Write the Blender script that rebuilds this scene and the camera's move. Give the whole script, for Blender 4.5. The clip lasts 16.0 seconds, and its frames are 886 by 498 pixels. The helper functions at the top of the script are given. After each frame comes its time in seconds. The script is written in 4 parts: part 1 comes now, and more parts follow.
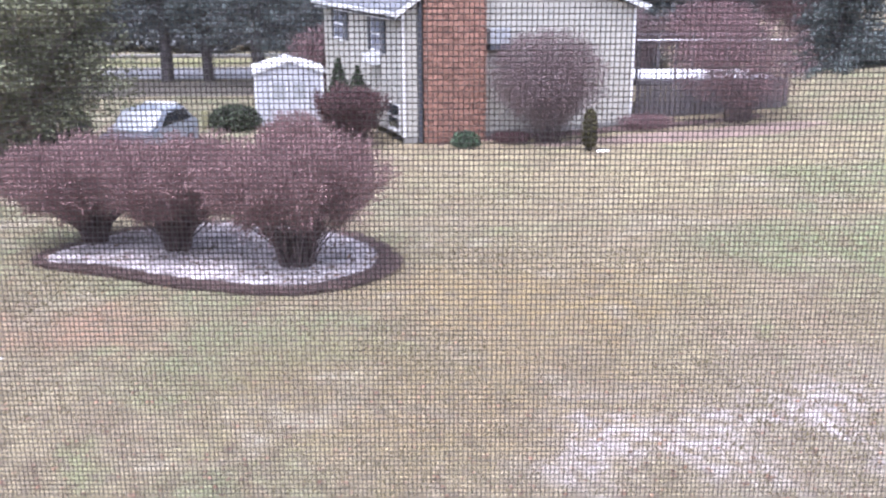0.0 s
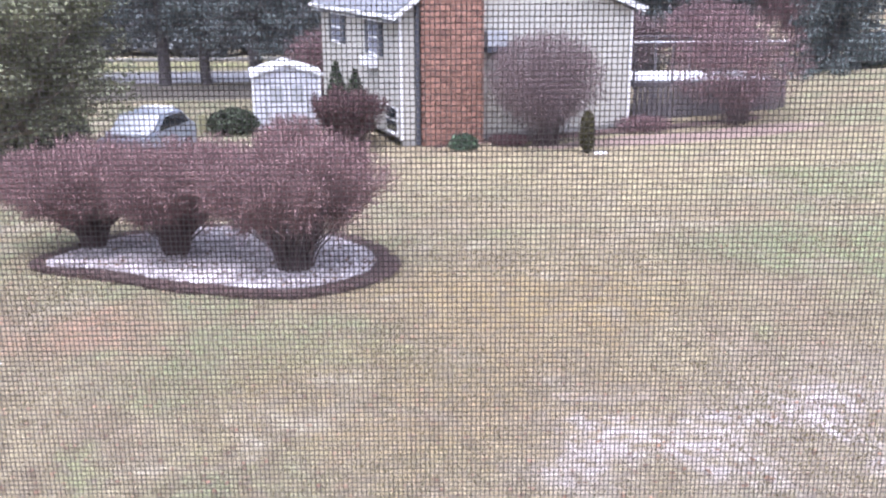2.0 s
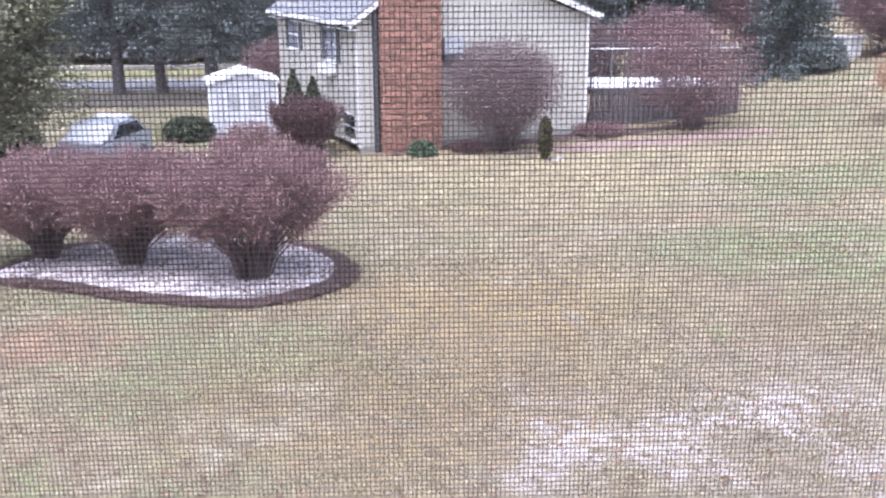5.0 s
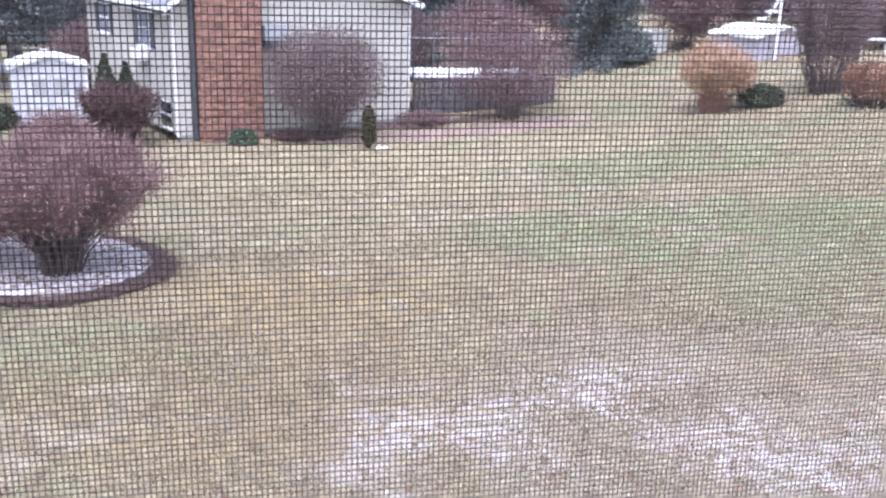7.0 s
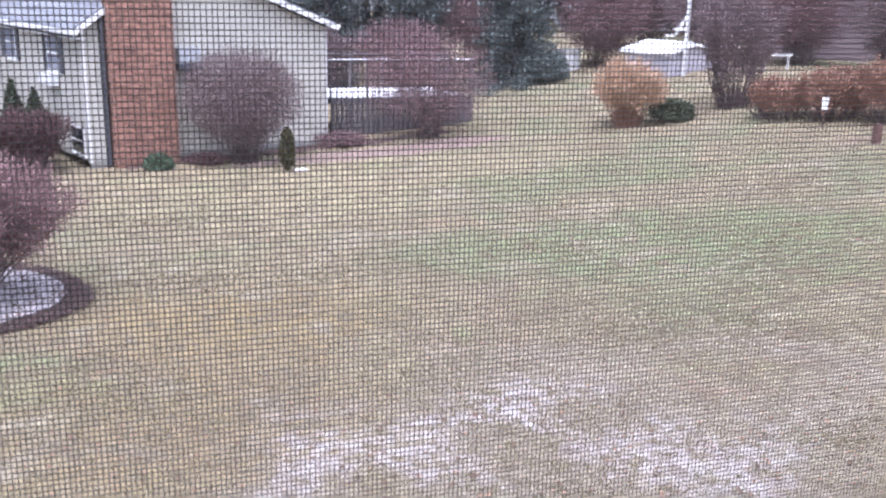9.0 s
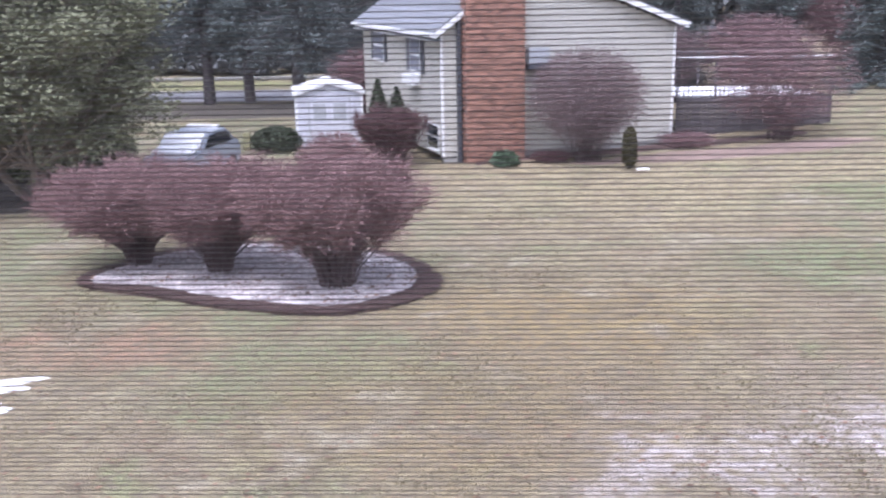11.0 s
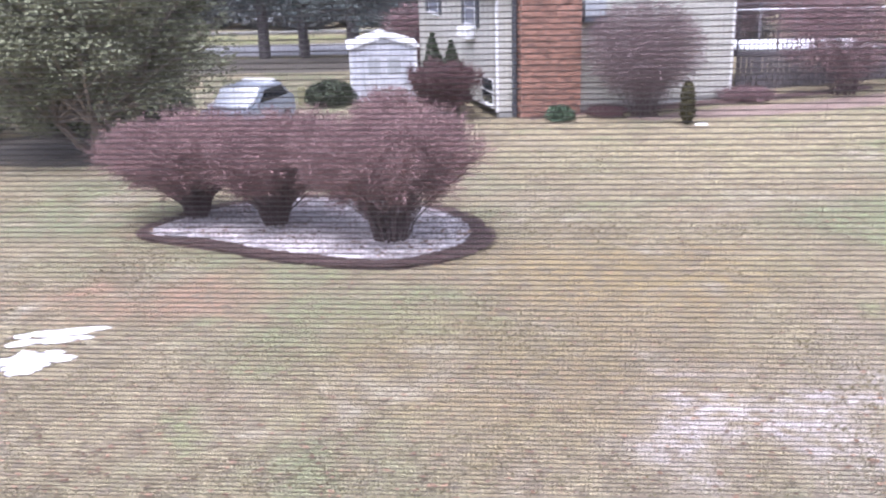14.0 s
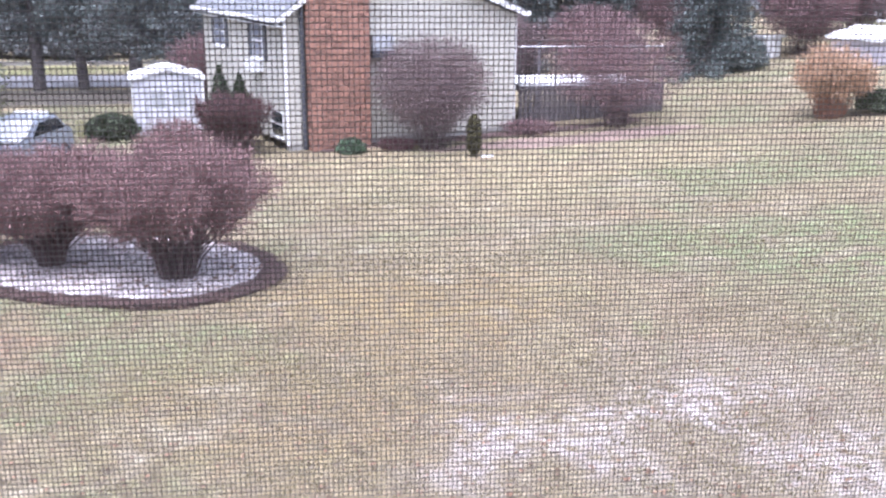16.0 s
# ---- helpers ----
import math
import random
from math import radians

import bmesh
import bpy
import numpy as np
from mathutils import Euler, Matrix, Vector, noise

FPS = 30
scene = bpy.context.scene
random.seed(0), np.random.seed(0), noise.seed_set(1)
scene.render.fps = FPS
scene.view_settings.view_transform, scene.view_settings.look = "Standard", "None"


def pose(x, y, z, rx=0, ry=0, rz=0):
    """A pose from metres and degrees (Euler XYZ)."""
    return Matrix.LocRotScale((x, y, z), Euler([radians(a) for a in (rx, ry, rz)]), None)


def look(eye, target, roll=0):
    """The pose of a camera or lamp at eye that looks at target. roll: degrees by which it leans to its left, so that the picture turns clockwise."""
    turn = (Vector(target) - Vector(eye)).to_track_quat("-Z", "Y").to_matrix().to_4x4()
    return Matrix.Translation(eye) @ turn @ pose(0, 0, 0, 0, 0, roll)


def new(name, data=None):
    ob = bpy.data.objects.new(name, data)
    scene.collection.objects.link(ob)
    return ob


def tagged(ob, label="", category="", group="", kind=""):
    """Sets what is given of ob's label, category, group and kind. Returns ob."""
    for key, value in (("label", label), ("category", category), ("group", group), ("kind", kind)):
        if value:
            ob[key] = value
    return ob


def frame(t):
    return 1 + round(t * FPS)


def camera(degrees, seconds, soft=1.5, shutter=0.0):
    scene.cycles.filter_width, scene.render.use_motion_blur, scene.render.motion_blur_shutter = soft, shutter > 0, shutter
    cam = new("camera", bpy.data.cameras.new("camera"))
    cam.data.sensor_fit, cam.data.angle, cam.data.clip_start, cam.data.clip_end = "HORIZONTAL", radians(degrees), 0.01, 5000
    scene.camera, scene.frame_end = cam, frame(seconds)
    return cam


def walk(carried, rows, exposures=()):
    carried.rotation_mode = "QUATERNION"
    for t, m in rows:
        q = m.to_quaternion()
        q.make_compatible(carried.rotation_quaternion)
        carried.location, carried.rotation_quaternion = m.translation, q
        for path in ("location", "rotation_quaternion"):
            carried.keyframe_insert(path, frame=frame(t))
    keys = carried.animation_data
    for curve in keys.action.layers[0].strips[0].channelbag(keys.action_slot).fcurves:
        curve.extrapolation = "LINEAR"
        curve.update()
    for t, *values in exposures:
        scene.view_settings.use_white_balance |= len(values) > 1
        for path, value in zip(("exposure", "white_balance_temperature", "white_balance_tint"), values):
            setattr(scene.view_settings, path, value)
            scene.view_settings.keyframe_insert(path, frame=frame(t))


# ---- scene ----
cam = camera(48.8, 16.0, soft=2.25, shutter=0.35)
EYE = 6.3          # height of the lens over the neighbour's yard
# seconds, sideways, forward, yaw, pitch, roll
PATH = [
    (0, 0.012, 0.000, 0.02, -16.76, 0.20),
    (0.5, 0.012, 0.000, -1.55, -16.84, -0.10),
    (1, 0.012, 0.000, -0.77, -16.72, 0.26),
    (1.5, 0.012, 0.000, -0.03, -16.71, 0.18),
    (2, 0.012, 0.000, -0.15, -16.60, 0.41),
    (2.5, 0.012, 0.000, -0.95, -16.27, 0.40),
    (3, 0.012, 0.000, -2.77, -16.51, 0.17),
    (3.5, 0.012, 0.000, -2.63, -16.39, 0.23),
    (3.7, 0.012, 0.000, -2.07, -16.12, 0.23),
    (5.8, 0.05, 0.012, -4.20, -16.43, 0.56),
    (6, 0.066, 0.016, -5.64, -16.50, 0.02),
    (6.5, 0.098, 0.034, -9.16, -16.98, -0.68),
    (7, 0.102, 0.046, -12.53, -16.78, -1.55),
    (7.5, 0.098, 0.040, -14.36, -15.64, -1.59),
    (8, 0.1, 0.034, -17.91, -14.90, -1.73),
    (8.2, 0.1, 0.030, -18.50, -15.11, -1.85),
    (10.3, 0.072, 0.000, -6.55, -15.53, 0.74),
    (10.5, 0.055, 0.000, -3.52, -15.28, 0.86),
    (11, 0.016, 0.000, 2.19, -15.59, 1.09),
    (11.5, -0.023, 0.000, 5.51, -15.91, 1.22),
    (11.9, -0.041, 0.000, 7.63, -15.35, 1.31),
    (12, -0.042, 0.000, 8.38, -15.30, 1.32),
    (12.1, -0.0425, 0.000, 9.33, -15.30, 1.42),
    (12.2, -0.049, 0.000, 10.38, -15.40, 1.57),
    (12.5, -0.067, 0.000, 11.72, -15.57, 1.78),
    (13, -0.0585, 0.000, 11.44, -15.63, 1.76),
    (13.5, -0.029, 0.000, 8.61, -16.10, 1.57),
    (14, 0, 0.000, 5.28, -18.15, 1.53),
    (14.5, 0.035, 0.000, 2.63, -17.87, 1.53),
    (15, 0.07, 0.000, -0.52, -17.75, 0.65),
    (15.5, 0.1, 0.006, -4.20, -17.40, -0.05),
    (16, 0.113, 0.010, -6.50, -16.38, -0.29),
]
STOPS = 1.82
walk(cam, [(t, pose(x, y, EYE, 90 + p, r, w)) for t, x, y, w, p, r in PATH],
     [(t, STOPS + e, k + 10, 21) for t, e, k in ((0, -0.04, 5620), (3.5, 0.0, 5620), (6.0, 0.0, 5570), (7.0, -0.1, 5500), (8.0, -0.18, 5500), (10.5, -0.2, 5550), (11.0, -0.25, 5580), (12.0, -0.27, 5650), (12.5, -0.11, 5720), (13.0, 0.0, 5720), (13.5, 0.02, 5720), (14.5, 0.0, 5600), (16.0, 0.06, 5600))])

# ---- sky and light: an overcast winter day ----
world = bpy.data.worlds.new("overcast_sky")
scene.world = world
world.use_nodes = True
wn = world.node_tree.nodes
sky = wn.new("ShaderNodeTexSky")
sky.sky_type = "NISHITA"
sky.sun_disc = False
sky.sun_elevation = radians(66)
sky.sun_rotation = radians(-156)
sky.dust_density = 4.0
grey = wn.new("ShaderNodeHueSaturation")
grey.inputs["Saturation"].default_value = 0.35
world.node_tree.links.new(sky.outputs[0], grey.inputs["Color"])
world.node_tree.links.new(grey.outputs[0], wn["Background"].inputs[0])
wn["Background"].inputs[1].default_value = 0.15
sun = new("sun", bpy.data.lights.new("sun", "SUN"))
sun.data.energy = 0.85
sun.data.angle = radians(40)
sun.data.color = (1.0, 0.98, 0.96)
sun.matrix_world = look((-7, -16, 40), (0, 0, 0))


# ---- materials ----
def mat(name, base, second=None, rough=0.8, scale=6.0, fine=60.0, bump=0.2, metal=0.0, island=0.0, spec=0.5, mix=(0.35, 0.65), stretch=(1, 1, 1)):
    """A surface with stains at a large scale, grain at a fine one, and relief."""
    m = bpy.data.materials.new(name)
    m.use_nodes = True
    nt = m.node_tree
    b = nt.nodes["Principled BSDF"]
    b.inputs["Roughness"].default_value = rough
    b.inputs["Metallic"].default_value = metal
    b.inputs["Specular IOR Level"].default_value = spec
    co = nt.nodes.new("ShaderNodeTexCoord")
    mp = nt.nodes.new("ShaderNodeMapping")
    mp.inputs["Scale"].default_value = stretch
    nt.links.new(co.outputs["Object"], mp.inputs[0])
    big = nt.nodes.new("ShaderNodeTexNoise")
    big.inputs["Scale"].default_value = scale
    big.inputs["Detail"].default_value = 4
    tiny = nt.nodes.new("ShaderNodeTexNoise")
    tiny.inputs["Scale"].default_value = fine
    tiny.inputs["Detail"].default_value = 5
    for n in (big, tiny):
        nt.links.new(mp.outputs[0], n.inputs["Vector"])
    both = nt.nodes.new("ShaderNodeMath")
    both.operation = "ADD"
    nt.links.new(big.outputs["Fac"], both.inputs[0])
    nt.links.new(tiny.outputs["Fac"], both.inputs[1])
    half = nt.nodes.new("ShaderNodeMath")
    half.operation = "MULTIPLY"
    half.inputs[1].default_value = 0.5
    nt.links.new(both.outputs[0], half.inputs[0])
    ramp = nt.nodes.new("ShaderNodeValToRGB")
    second = second or tuple(c * 0.72 for c in base)
    ramp.color_ramp.elements[0].position, ramp.color_ramp.elements[1].position = mix
    ramp.color_ramp.elements[0].color = (*second, 1)
    ramp.color_ramp.elements[1].color = (*base, 1)
    nt.links.new(half.outputs[0], ramp.inputs[0])
    out = ramp.outputs[0]
    if island:
        geo = nt.nodes.new("ShaderNodeNewGeometry")
        info = nt.nodes.new("ShaderNodeObjectInfo")
        add = nt.nodes.new("ShaderNodeMath")
        add.operation = "ADD"
        nt.links.new(geo.outputs["Random Per Island"], add.inputs[0])
        nt.links.new(info.outputs["Random"], add.inputs[1])
        frac = nt.nodes.new("ShaderNodeMath")
        frac.operation = "FRACT"
        nt.links.new(add.outputs[0], frac.inputs[0])
        rng = nt.nodes.new("ShaderNodeMapRange")
        rng.inputs["To Min"].default_value = 1 - island
        rng.inputs["To Max"].default_value = 1 + island
        nt.links.new(frac.outputs[0], rng.inputs["Value"])
        hsv = nt.nodes.new("ShaderNodeHueSaturation")
        nt.links.new(rng.outputs[0], hsv.inputs["Value"])
        nt.links.new(out, hsv.inputs["Color"])
        out = hsv.outputs[0]
    nt.links.new(out, b.inputs["Base Color"])
    if bump:
        bp = nt.nodes.new("ShaderNodeBump")
        bp.inputs["Strength"].default_value = bump
        bp.inputs["Distance"].default_value = 0.02
        nt.links.new(tiny.outputs["Fac"], bp.inputs["Height"])
        nt.links.new(bp.outputs[0], b.inputs["Normal"])
    return m


# dark materials below are lifted in colour to stand in for haze and glare
SIDING = mat("white_siding", (0.475, 0.455, 0.405), (0.41, 0.392, 0.348), 0.55, 0.7, 20, 0.08, island=0.03)
TRIM = mat("white_trim", (0.8, 0.8, 0.8), (0.7, 0.7, 0.7), 0.45, 2, 40, 0.05)
BRICK = mat("red_brick", (0.33, 0.178, 0.13), (0.225, 0.117, 0.088), 0.85, 3, 50, 0.4, island=0.45)
MORTAR = mat("mortar", (0.36, 0.27, 0.24), None, 0.9, 4, 60, 0.4)
SHINGLE = mat("grey_shingles", (0.20, 0.205, 0.225), (0.15, 0.155, 0.17), 0.85, 2, 40, 0.5, island=0.15)
GLASS = mat("dark_glass", (0.03, 0.035, 0.045), None, 0.06, 1, 5, 0.0, spec=0.8)
# pale panes between the shutters, lighter than the plain glass
PALE_GLASS = mat("pale_glass", (0.30, 0.31, 0.36), (0.22, 0.23, 0.28), 0.1, 3, 10, 0.0, spec=0.8)
SHUTTER = mat("dark_shutter", (0.075, 0.08, 0.095), None, 0.6, 4, 60, 0.1)
CONCRETE = mat("concrete", (0.34, 0.33, 0.31), None, 0.9, 2, 40, 0.3)
SHED_WHITE = mat("shed_vinyl", (0.60, 0.60, 0.65), (0.52, 0.52, 0.57), 0.5, 1.2, 30, 0.08)
GRAVEL = mat("pale_gravel", (0.60, 0.55, 0.55), (0.22, 0.185, 0.185), 0.9, 1.3, 30, 0.9, mix=(0.42, 0.56))
EDGING = mat("brown_mulch", (0.105, 0.062, 0.053), (0.05, 0.033, 0.03), 0.95, 5, 50, 0.9)
TWIG = mat("burgundy_twigs", (0.31, 0.202, 0.197), (0.23, 0.147, 0.144), 0.85, 1.5, 30, 0.0, island=0.2, spec=0.05)
DARK_TWIG = mat("dark_burgundy_twigs", (0.18, 0.11, 0.11), (0.12, 0.075, 0.075), 0.85, 1.5, 30, 0.0, island=0.2, spec=0.05)
DARK_GROUND = mat("dark_brown_ground", (0.085, 0.07, 0.055), (0.05, 0.045, 0.035), 0.95, 2, 30, 0.5)
STEM = mat("dark_stems", (0.135, 0.098, 0.096), None, 0.9, 6, 60, 0.3, island=0.2)
GREY_TWIG = mat("grey_brown_twigs", (0.255, 0.193, 0.195), (0.19, 0.143, 0.144), 0.85, 1.5, 30, 0.0, island=0.15, spec=0.05)
RED_TWIG = mat("reddish_twigs", (0.275, 0.182, 0.184), (0.2, 0.133, 0.136), 0.85, 1.5, 30, 0.0, island=0.15, spec=0.05)
STRAW = mat("orange_straw", (0.60, 0.42, 0.29), (0.50, 0.335, 0.225), 0.85, 2, 30, 0.0, island=0.15)
RUST_TWIG = mat("rusty_leaves", (0.40, 0.24, 0.175), (0.28, 0.165, 0.125), 0.85, 2, 30, 0.0, island=0.2, spec=0.05)
BARK = mat("dark_bark", (0.10, 0.088, 0.088), None, 0.95, 4, 30, 0.8)
PALE_BARK = mat("pale_bark", (0.30, 0.245, 0.20), None, 0.95, 4, 30, 0.6)
# needles paler than real foliage: mist is put into their colour
NEEDLE = mat("dark_needles", (0.15, 0.172, 0.165), (0.115, 0.135, 0.13), 0.95, 0.5, 12, 0.0, island=0.08, spec=0.05)
LEAF = mat("olive_leaves", (0.23, 0.24, 0.15), (0.175, 0.18, 0.12), 0.9, 0.5, 8, 0.0, island=0.1, spec=0.08)
YEW = mat("yew_green", (0.085, 0.10, 0.065), (0.055, 0.065, 0.045), 0.8, 3, 30, 0.0, island=0.25, spec=0.1)
OLIVE = mat("olive_brown_needles", (0.105, 0.095, 0.05), (0.065, 0.06, 0.035), 0.85, 3, 30, 0.0, island=0.25, spec=0.1)
IVY = mat("bright_green_leaves", (0.08, 0.125, 0.07), (0.05, 0.08, 0.045), 0.6, 3, 30, 0.0, island=0.4)
FAR_WOOD = mat("far_woods", (0.14, 0.145, 0.145), (0.09, 0.095, 0.098), 0.9, 0.2, 3, 0.0, island=0.3)
ASPHALT = mat("grey_asphalt", (0.40, 0.385, 0.39), (0.33, 0.32, 0.325), 0.9, 0.5, 30, 0.3)
CAR_PAINT = mat("silver_paint", (0.32, 0.345, 0.39), (0.28, 0.305, 0.35), 0.3, 2, 20, 0.0)
STONE = mat("gravel_stones", (0.68, 0.625, 0.62), (0.36, 0.315, 0.315), 0.9, 3, 40, 0.2, island=0.45)
DEAD_LEAF = mat("dead_leaves", (0.24, 0.15, 0.10), (0.13, 0.085, 0.06), 0.95, 2, 30, 0.0, island=0.5, spec=0.1)
BEAD = mat("polished_bead", (0.90, 0.92, 0.95), (0.85, 0.87, 0.90), 0.22, 20, 100, 0.0, metal=1.0)
LEAF_BED = mat("pinkish_leaf_litter", (0.27, 0.195, 0.16), (0.17, 0.12, 0.10), 0.95, 1.5, 14, 0.5, mix=(0.38, 0.62))
SNOW = mat("old_snow", (0.95, 0.95, 0.955), (0.87, 0.87, 0.89), 0.6, 3, 40, 0.5)
RUBBER = mat("black_rubber", (0.02, 0.02, 0.02), None, 0.8, 4, 30, 0.1)
DECKWOOD = mat("grey_deck_wood", (0.135, 0.12, 0.125), (0.095, 0.083, 0.09), 0.9, 2, 40, 0.4, island=0.15)
WIRE = mat("charcoal_fibreglass", (0.29, 0.26, 0.245), None, 0.7, 20, 300, 0.0)
VINYL = mat("grey_white_vinyl", (0.88, 0.85, 0.82), (0.78, 0.75, 0.725), 0.5, 14, 90, 0.03, stretch=(1, 1, 0.15))
ALU = mat("grey_aluminium", (0.55, 0.555, 0.575), (0.48, 0.485, 0.50), 0.5, 10, 80, 0.02, metal=0.0, stretch=(1, 1, 0.2))
DARK_GAP = mat("black_gap", (0.04, 0.042, 0.045), None, 0.7, 30, 200, 0.2)
DARKWOOD = mat("dark_brown_wood", (0.11, 0.066, 0.07), None, 0.6, 12, 90, 0.2, stretch=(1, 1, 0.2))
PLASTER = mat("room_plaster", (0.45, 0.42, 0.38), None, 0.9, 3, 50, 0.1)
PALE_BLUE = mat("pale_blue_siding", (0.47, 0.45, 0.50), (0.38, 0.36, 0.41), 0.6, 1, 20, 0.05)
BROWN_FENCE = mat("brown_fence", (0.16, 0.09, 0.075), None, 0.9, 2, 30, 0.3, island=0.2)
MAUVE = mat("mauve_siding", (0.28, 0.225, 0.24), None, 0.8, 1, 20, 0.1)
AC_GREY = mat("grey_enamel", (0.45, 0.46, 0.48), None, 0.5, 5, 40, 0.05)
YELLOW = mat("yellow_paint", (0.33, 0.31, 0.18), None, 0.6, 3, 30, 0.05)

GRASS = mat("dry_grass", (0.31, 0.265, 0.17), (0.22, 0.20, 0.12), 0.95, 0.25, 9, 0.0, island=0.22, spec=0.1)


def lawn_material():
    m = bpy.data.materials.new("winter_lawn")
    m.use_nodes = True
    nt = m.node_tree
    b = nt.nodes["Principled BSDF"]
    b.inputs["Roughness"].default_value = 0.95
    b.inputs["Specular IOR Level"].default_value = 0.1
    co = nt.nodes.new("ShaderNodeTexCoord")

    def field(scale, detail, low, high, dist=0.0):
        n = nt.nodes.new("ShaderNodeTexNoise")
        n.inputs["Scale"].default_value = scale
        n.inputs["Detail"].default_value = detail
        n.inputs["Distortion"].default_value = dist
        nt.links.new(co.outputs["Object"], n.inputs["Vector"])
        r = nt.nodes.new("ShaderNodeMapRange")
        r.inputs["From Min"].default_value, r.inputs["From Max"].default_value = low, high
        nt.links.new(n.outputs["Fac"], r.inputs["Value"])
        return r.outputs[0]

    def blend(fac, a, c):
        x = nt.nodes.new("ShaderNodeMix")
        x.data_type = "RGBA"
        nt.links.new(fac, x.inputs[0])
        for v, i in ((a, 6), (c, 7)):
            if isinstance(v, tuple):
                x.inputs[i].default_value = (*v, 1)
            else:
                nt.links.new(v, x.inputs[i])
        return x.outputs[2]

    def zone(x, y, rx, ry, strength, scale, low=0.68):
        """A patch of turf round (x, y), broken up by noise."""
        g = nt.nodes.new("ShaderNodeTexGradient")
        g.gradient_type = "SPHERICAL"
        mq = nt.nodes.new("ShaderNodeMapping")
        mq.vector_type = "TEXTURE"
        mq.inputs["Location"].default_value = (x, y, 0.6)
        mq.inputs["Scale"].default_value = (rx, ry, 40.0)
        nt.links.new(co.outputs["Object"], mq.inputs[0])
        nt.links.new(mq.outputs[0], g.inputs[0])
        add = nt.nodes.new("ShaderNodeMath")
        add.operation = "ADD"
        nt.links.new(g.outputs["Fac"], add.inputs[0])
        nt.links.new(field(scale, 6, 0.2, 0.8, 0.6), add.inputs[1])
        r = nt.nodes.new("ShaderNodeMapRange")
        r.inputs["From Min"].default_value, r.inputs["From Max"].default_value = low, low + 0.42
        r.inputs["To Max"].default_value = strength
        nt.links.new(add.outputs[0], r.inputs["Value"])
        return r.outputs[0]

    straw = blend(field(0.45, 4, 0.35, 0.65), (0.315, 0.268, 0.168), (0.27, 0.222, 0.145))
    green = blend(field(0.17, 5, 0.48, 0.62, 0.8), straw, (0.215, 0.232, 0.132))
    pink = blend(field(0.24, 4, 0.60, 0.75, 0.5), green, (0.285, 0.215, 0.165))
    yellow = blend(zone(6.0, 28.5, 13, 8, 0.8, 0.5), pink, (0.385, 0.33, 0.20))
    lush_and_shade = blend(zone(11.0, 18.0, 6.5, 4.5, 0.95, 0.4), yellow, (0.205, 0.24, 0.122))
    lush_and_shade = blend(zone(12.0, 25.5, 7, 4, 0.95, 0.4), lush_and_shade, (0.215, 0.243, 0.13))
    lush_and_shade = blend(zone(-2.2, 12.8, 4.0, 3, 0.85, 0.5), lush_and_shade, (0.205, 0.232, 0.122))
    # dim olive behind the car: shade and hedge gloom put into the green
    lush_and_shade = blend(zone(-11.0, 40.0, 11, 9, 1.0, 0.4), lush_and_shade, (0.14, 0.15, 0.088))
    lush_and_shade = blend(zone(-16.0, 61.0, 16, 4.5, 1.0, 0.4), lush_and_shade, (0.27, 0.29, 0.13))
    rusty = blend(zone(-6.0, 14.3, 3.2, 1.8, 0.9, 0.7), lush_and_shade, (0.33, 0.205, 0.14))
    rusty = blend(zone(1.6, 15.5, 4.5, 3.2, 0.9, 0.6), rusty, (0.29, 0.218, 0.108))
    rusty = blend(zone(0.3, 11.8, 5.0, 4.2, 0.8, 0.6), rusty, (0.265, 0.2, 0.112))
    brown = blend(field(0.9, 6, 0.52, 0.70, 1.2), rusty, (0.19, 0.152, 0.098))
    pale = blend(field(0.6, 6, 0.56, 0.72, 1.0), brown, (0.37, 0.328, 0.24))
    speck = blend(field(4.5, 9, 0.30, 0.56, 0.5), (0.165, 0.132, 0.085), pale)
    light = blend(field(24.0, 6, 0.55, 0.78), speck, (0.39, 0.345, 0.255))
    light = blend(zone(5.5, 9.5, 6.5, 4.5, 0.4, 0.6), light, (0.32, 0.275, 0.232))
    light = blend(field(7.0, 8, 0.28, 0.52), (0.185, 0.15, 0.112), light)
    # bleached, frosty turf near the house, in broken flecks
    for fx, fy, wx, wy in ((2.7, 9.9, 3.2, 2.4), (5.9, 9.0, 3.3, 2.5), (4.8, 11.0, 3.0, 1.8)):
        fleck = nt.nodes.new("ShaderNodeMath")
        fleck.operation = "MULTIPLY"
        nt.links.new(zone(fx, fy, wx, wy, 0.8, 0.9, 0.98), fleck.inputs[0])
        nt.links.new(field(5.0, 9, 0.36, 0.66), fleck.inputs[1])
        light = blend(fleck.outputs[0], light, (0.60, 0.535, 0.525))
    nt.links.new(light, b.inputs["Base Color"])
    bp = nt.nodes.new("ShaderNodeBump")
    bp.inputs["Strength"].default_value = 0.7
    bp.inputs["Distance"].default_value = 0.05
    nt.links.new(field(25.0, 6, 0.2, 0.8), bp.inputs["Height"])
    nt.links.new(bp.outputs[0], b.inputs["Normal"])
    return m


LAWN = lawn_material()


# ---- mesh helpers ----
def link(name, bm, material, parent=None, label="", m=None):
    me = bpy.data.meshes.new(name)
    bm.to_mesh(me)
    bm.free()
    me.materials.append(material)
    ob = new(name, me)
    if parent is not None:
        ob.parent = parent
    if m is not None:
        ob.matrix_basis = m
    if label:
        tagged(ob, label)
    return ob


def part(name, bm, material, parent, label=""):
    return link(name, bm, material, parent, label)


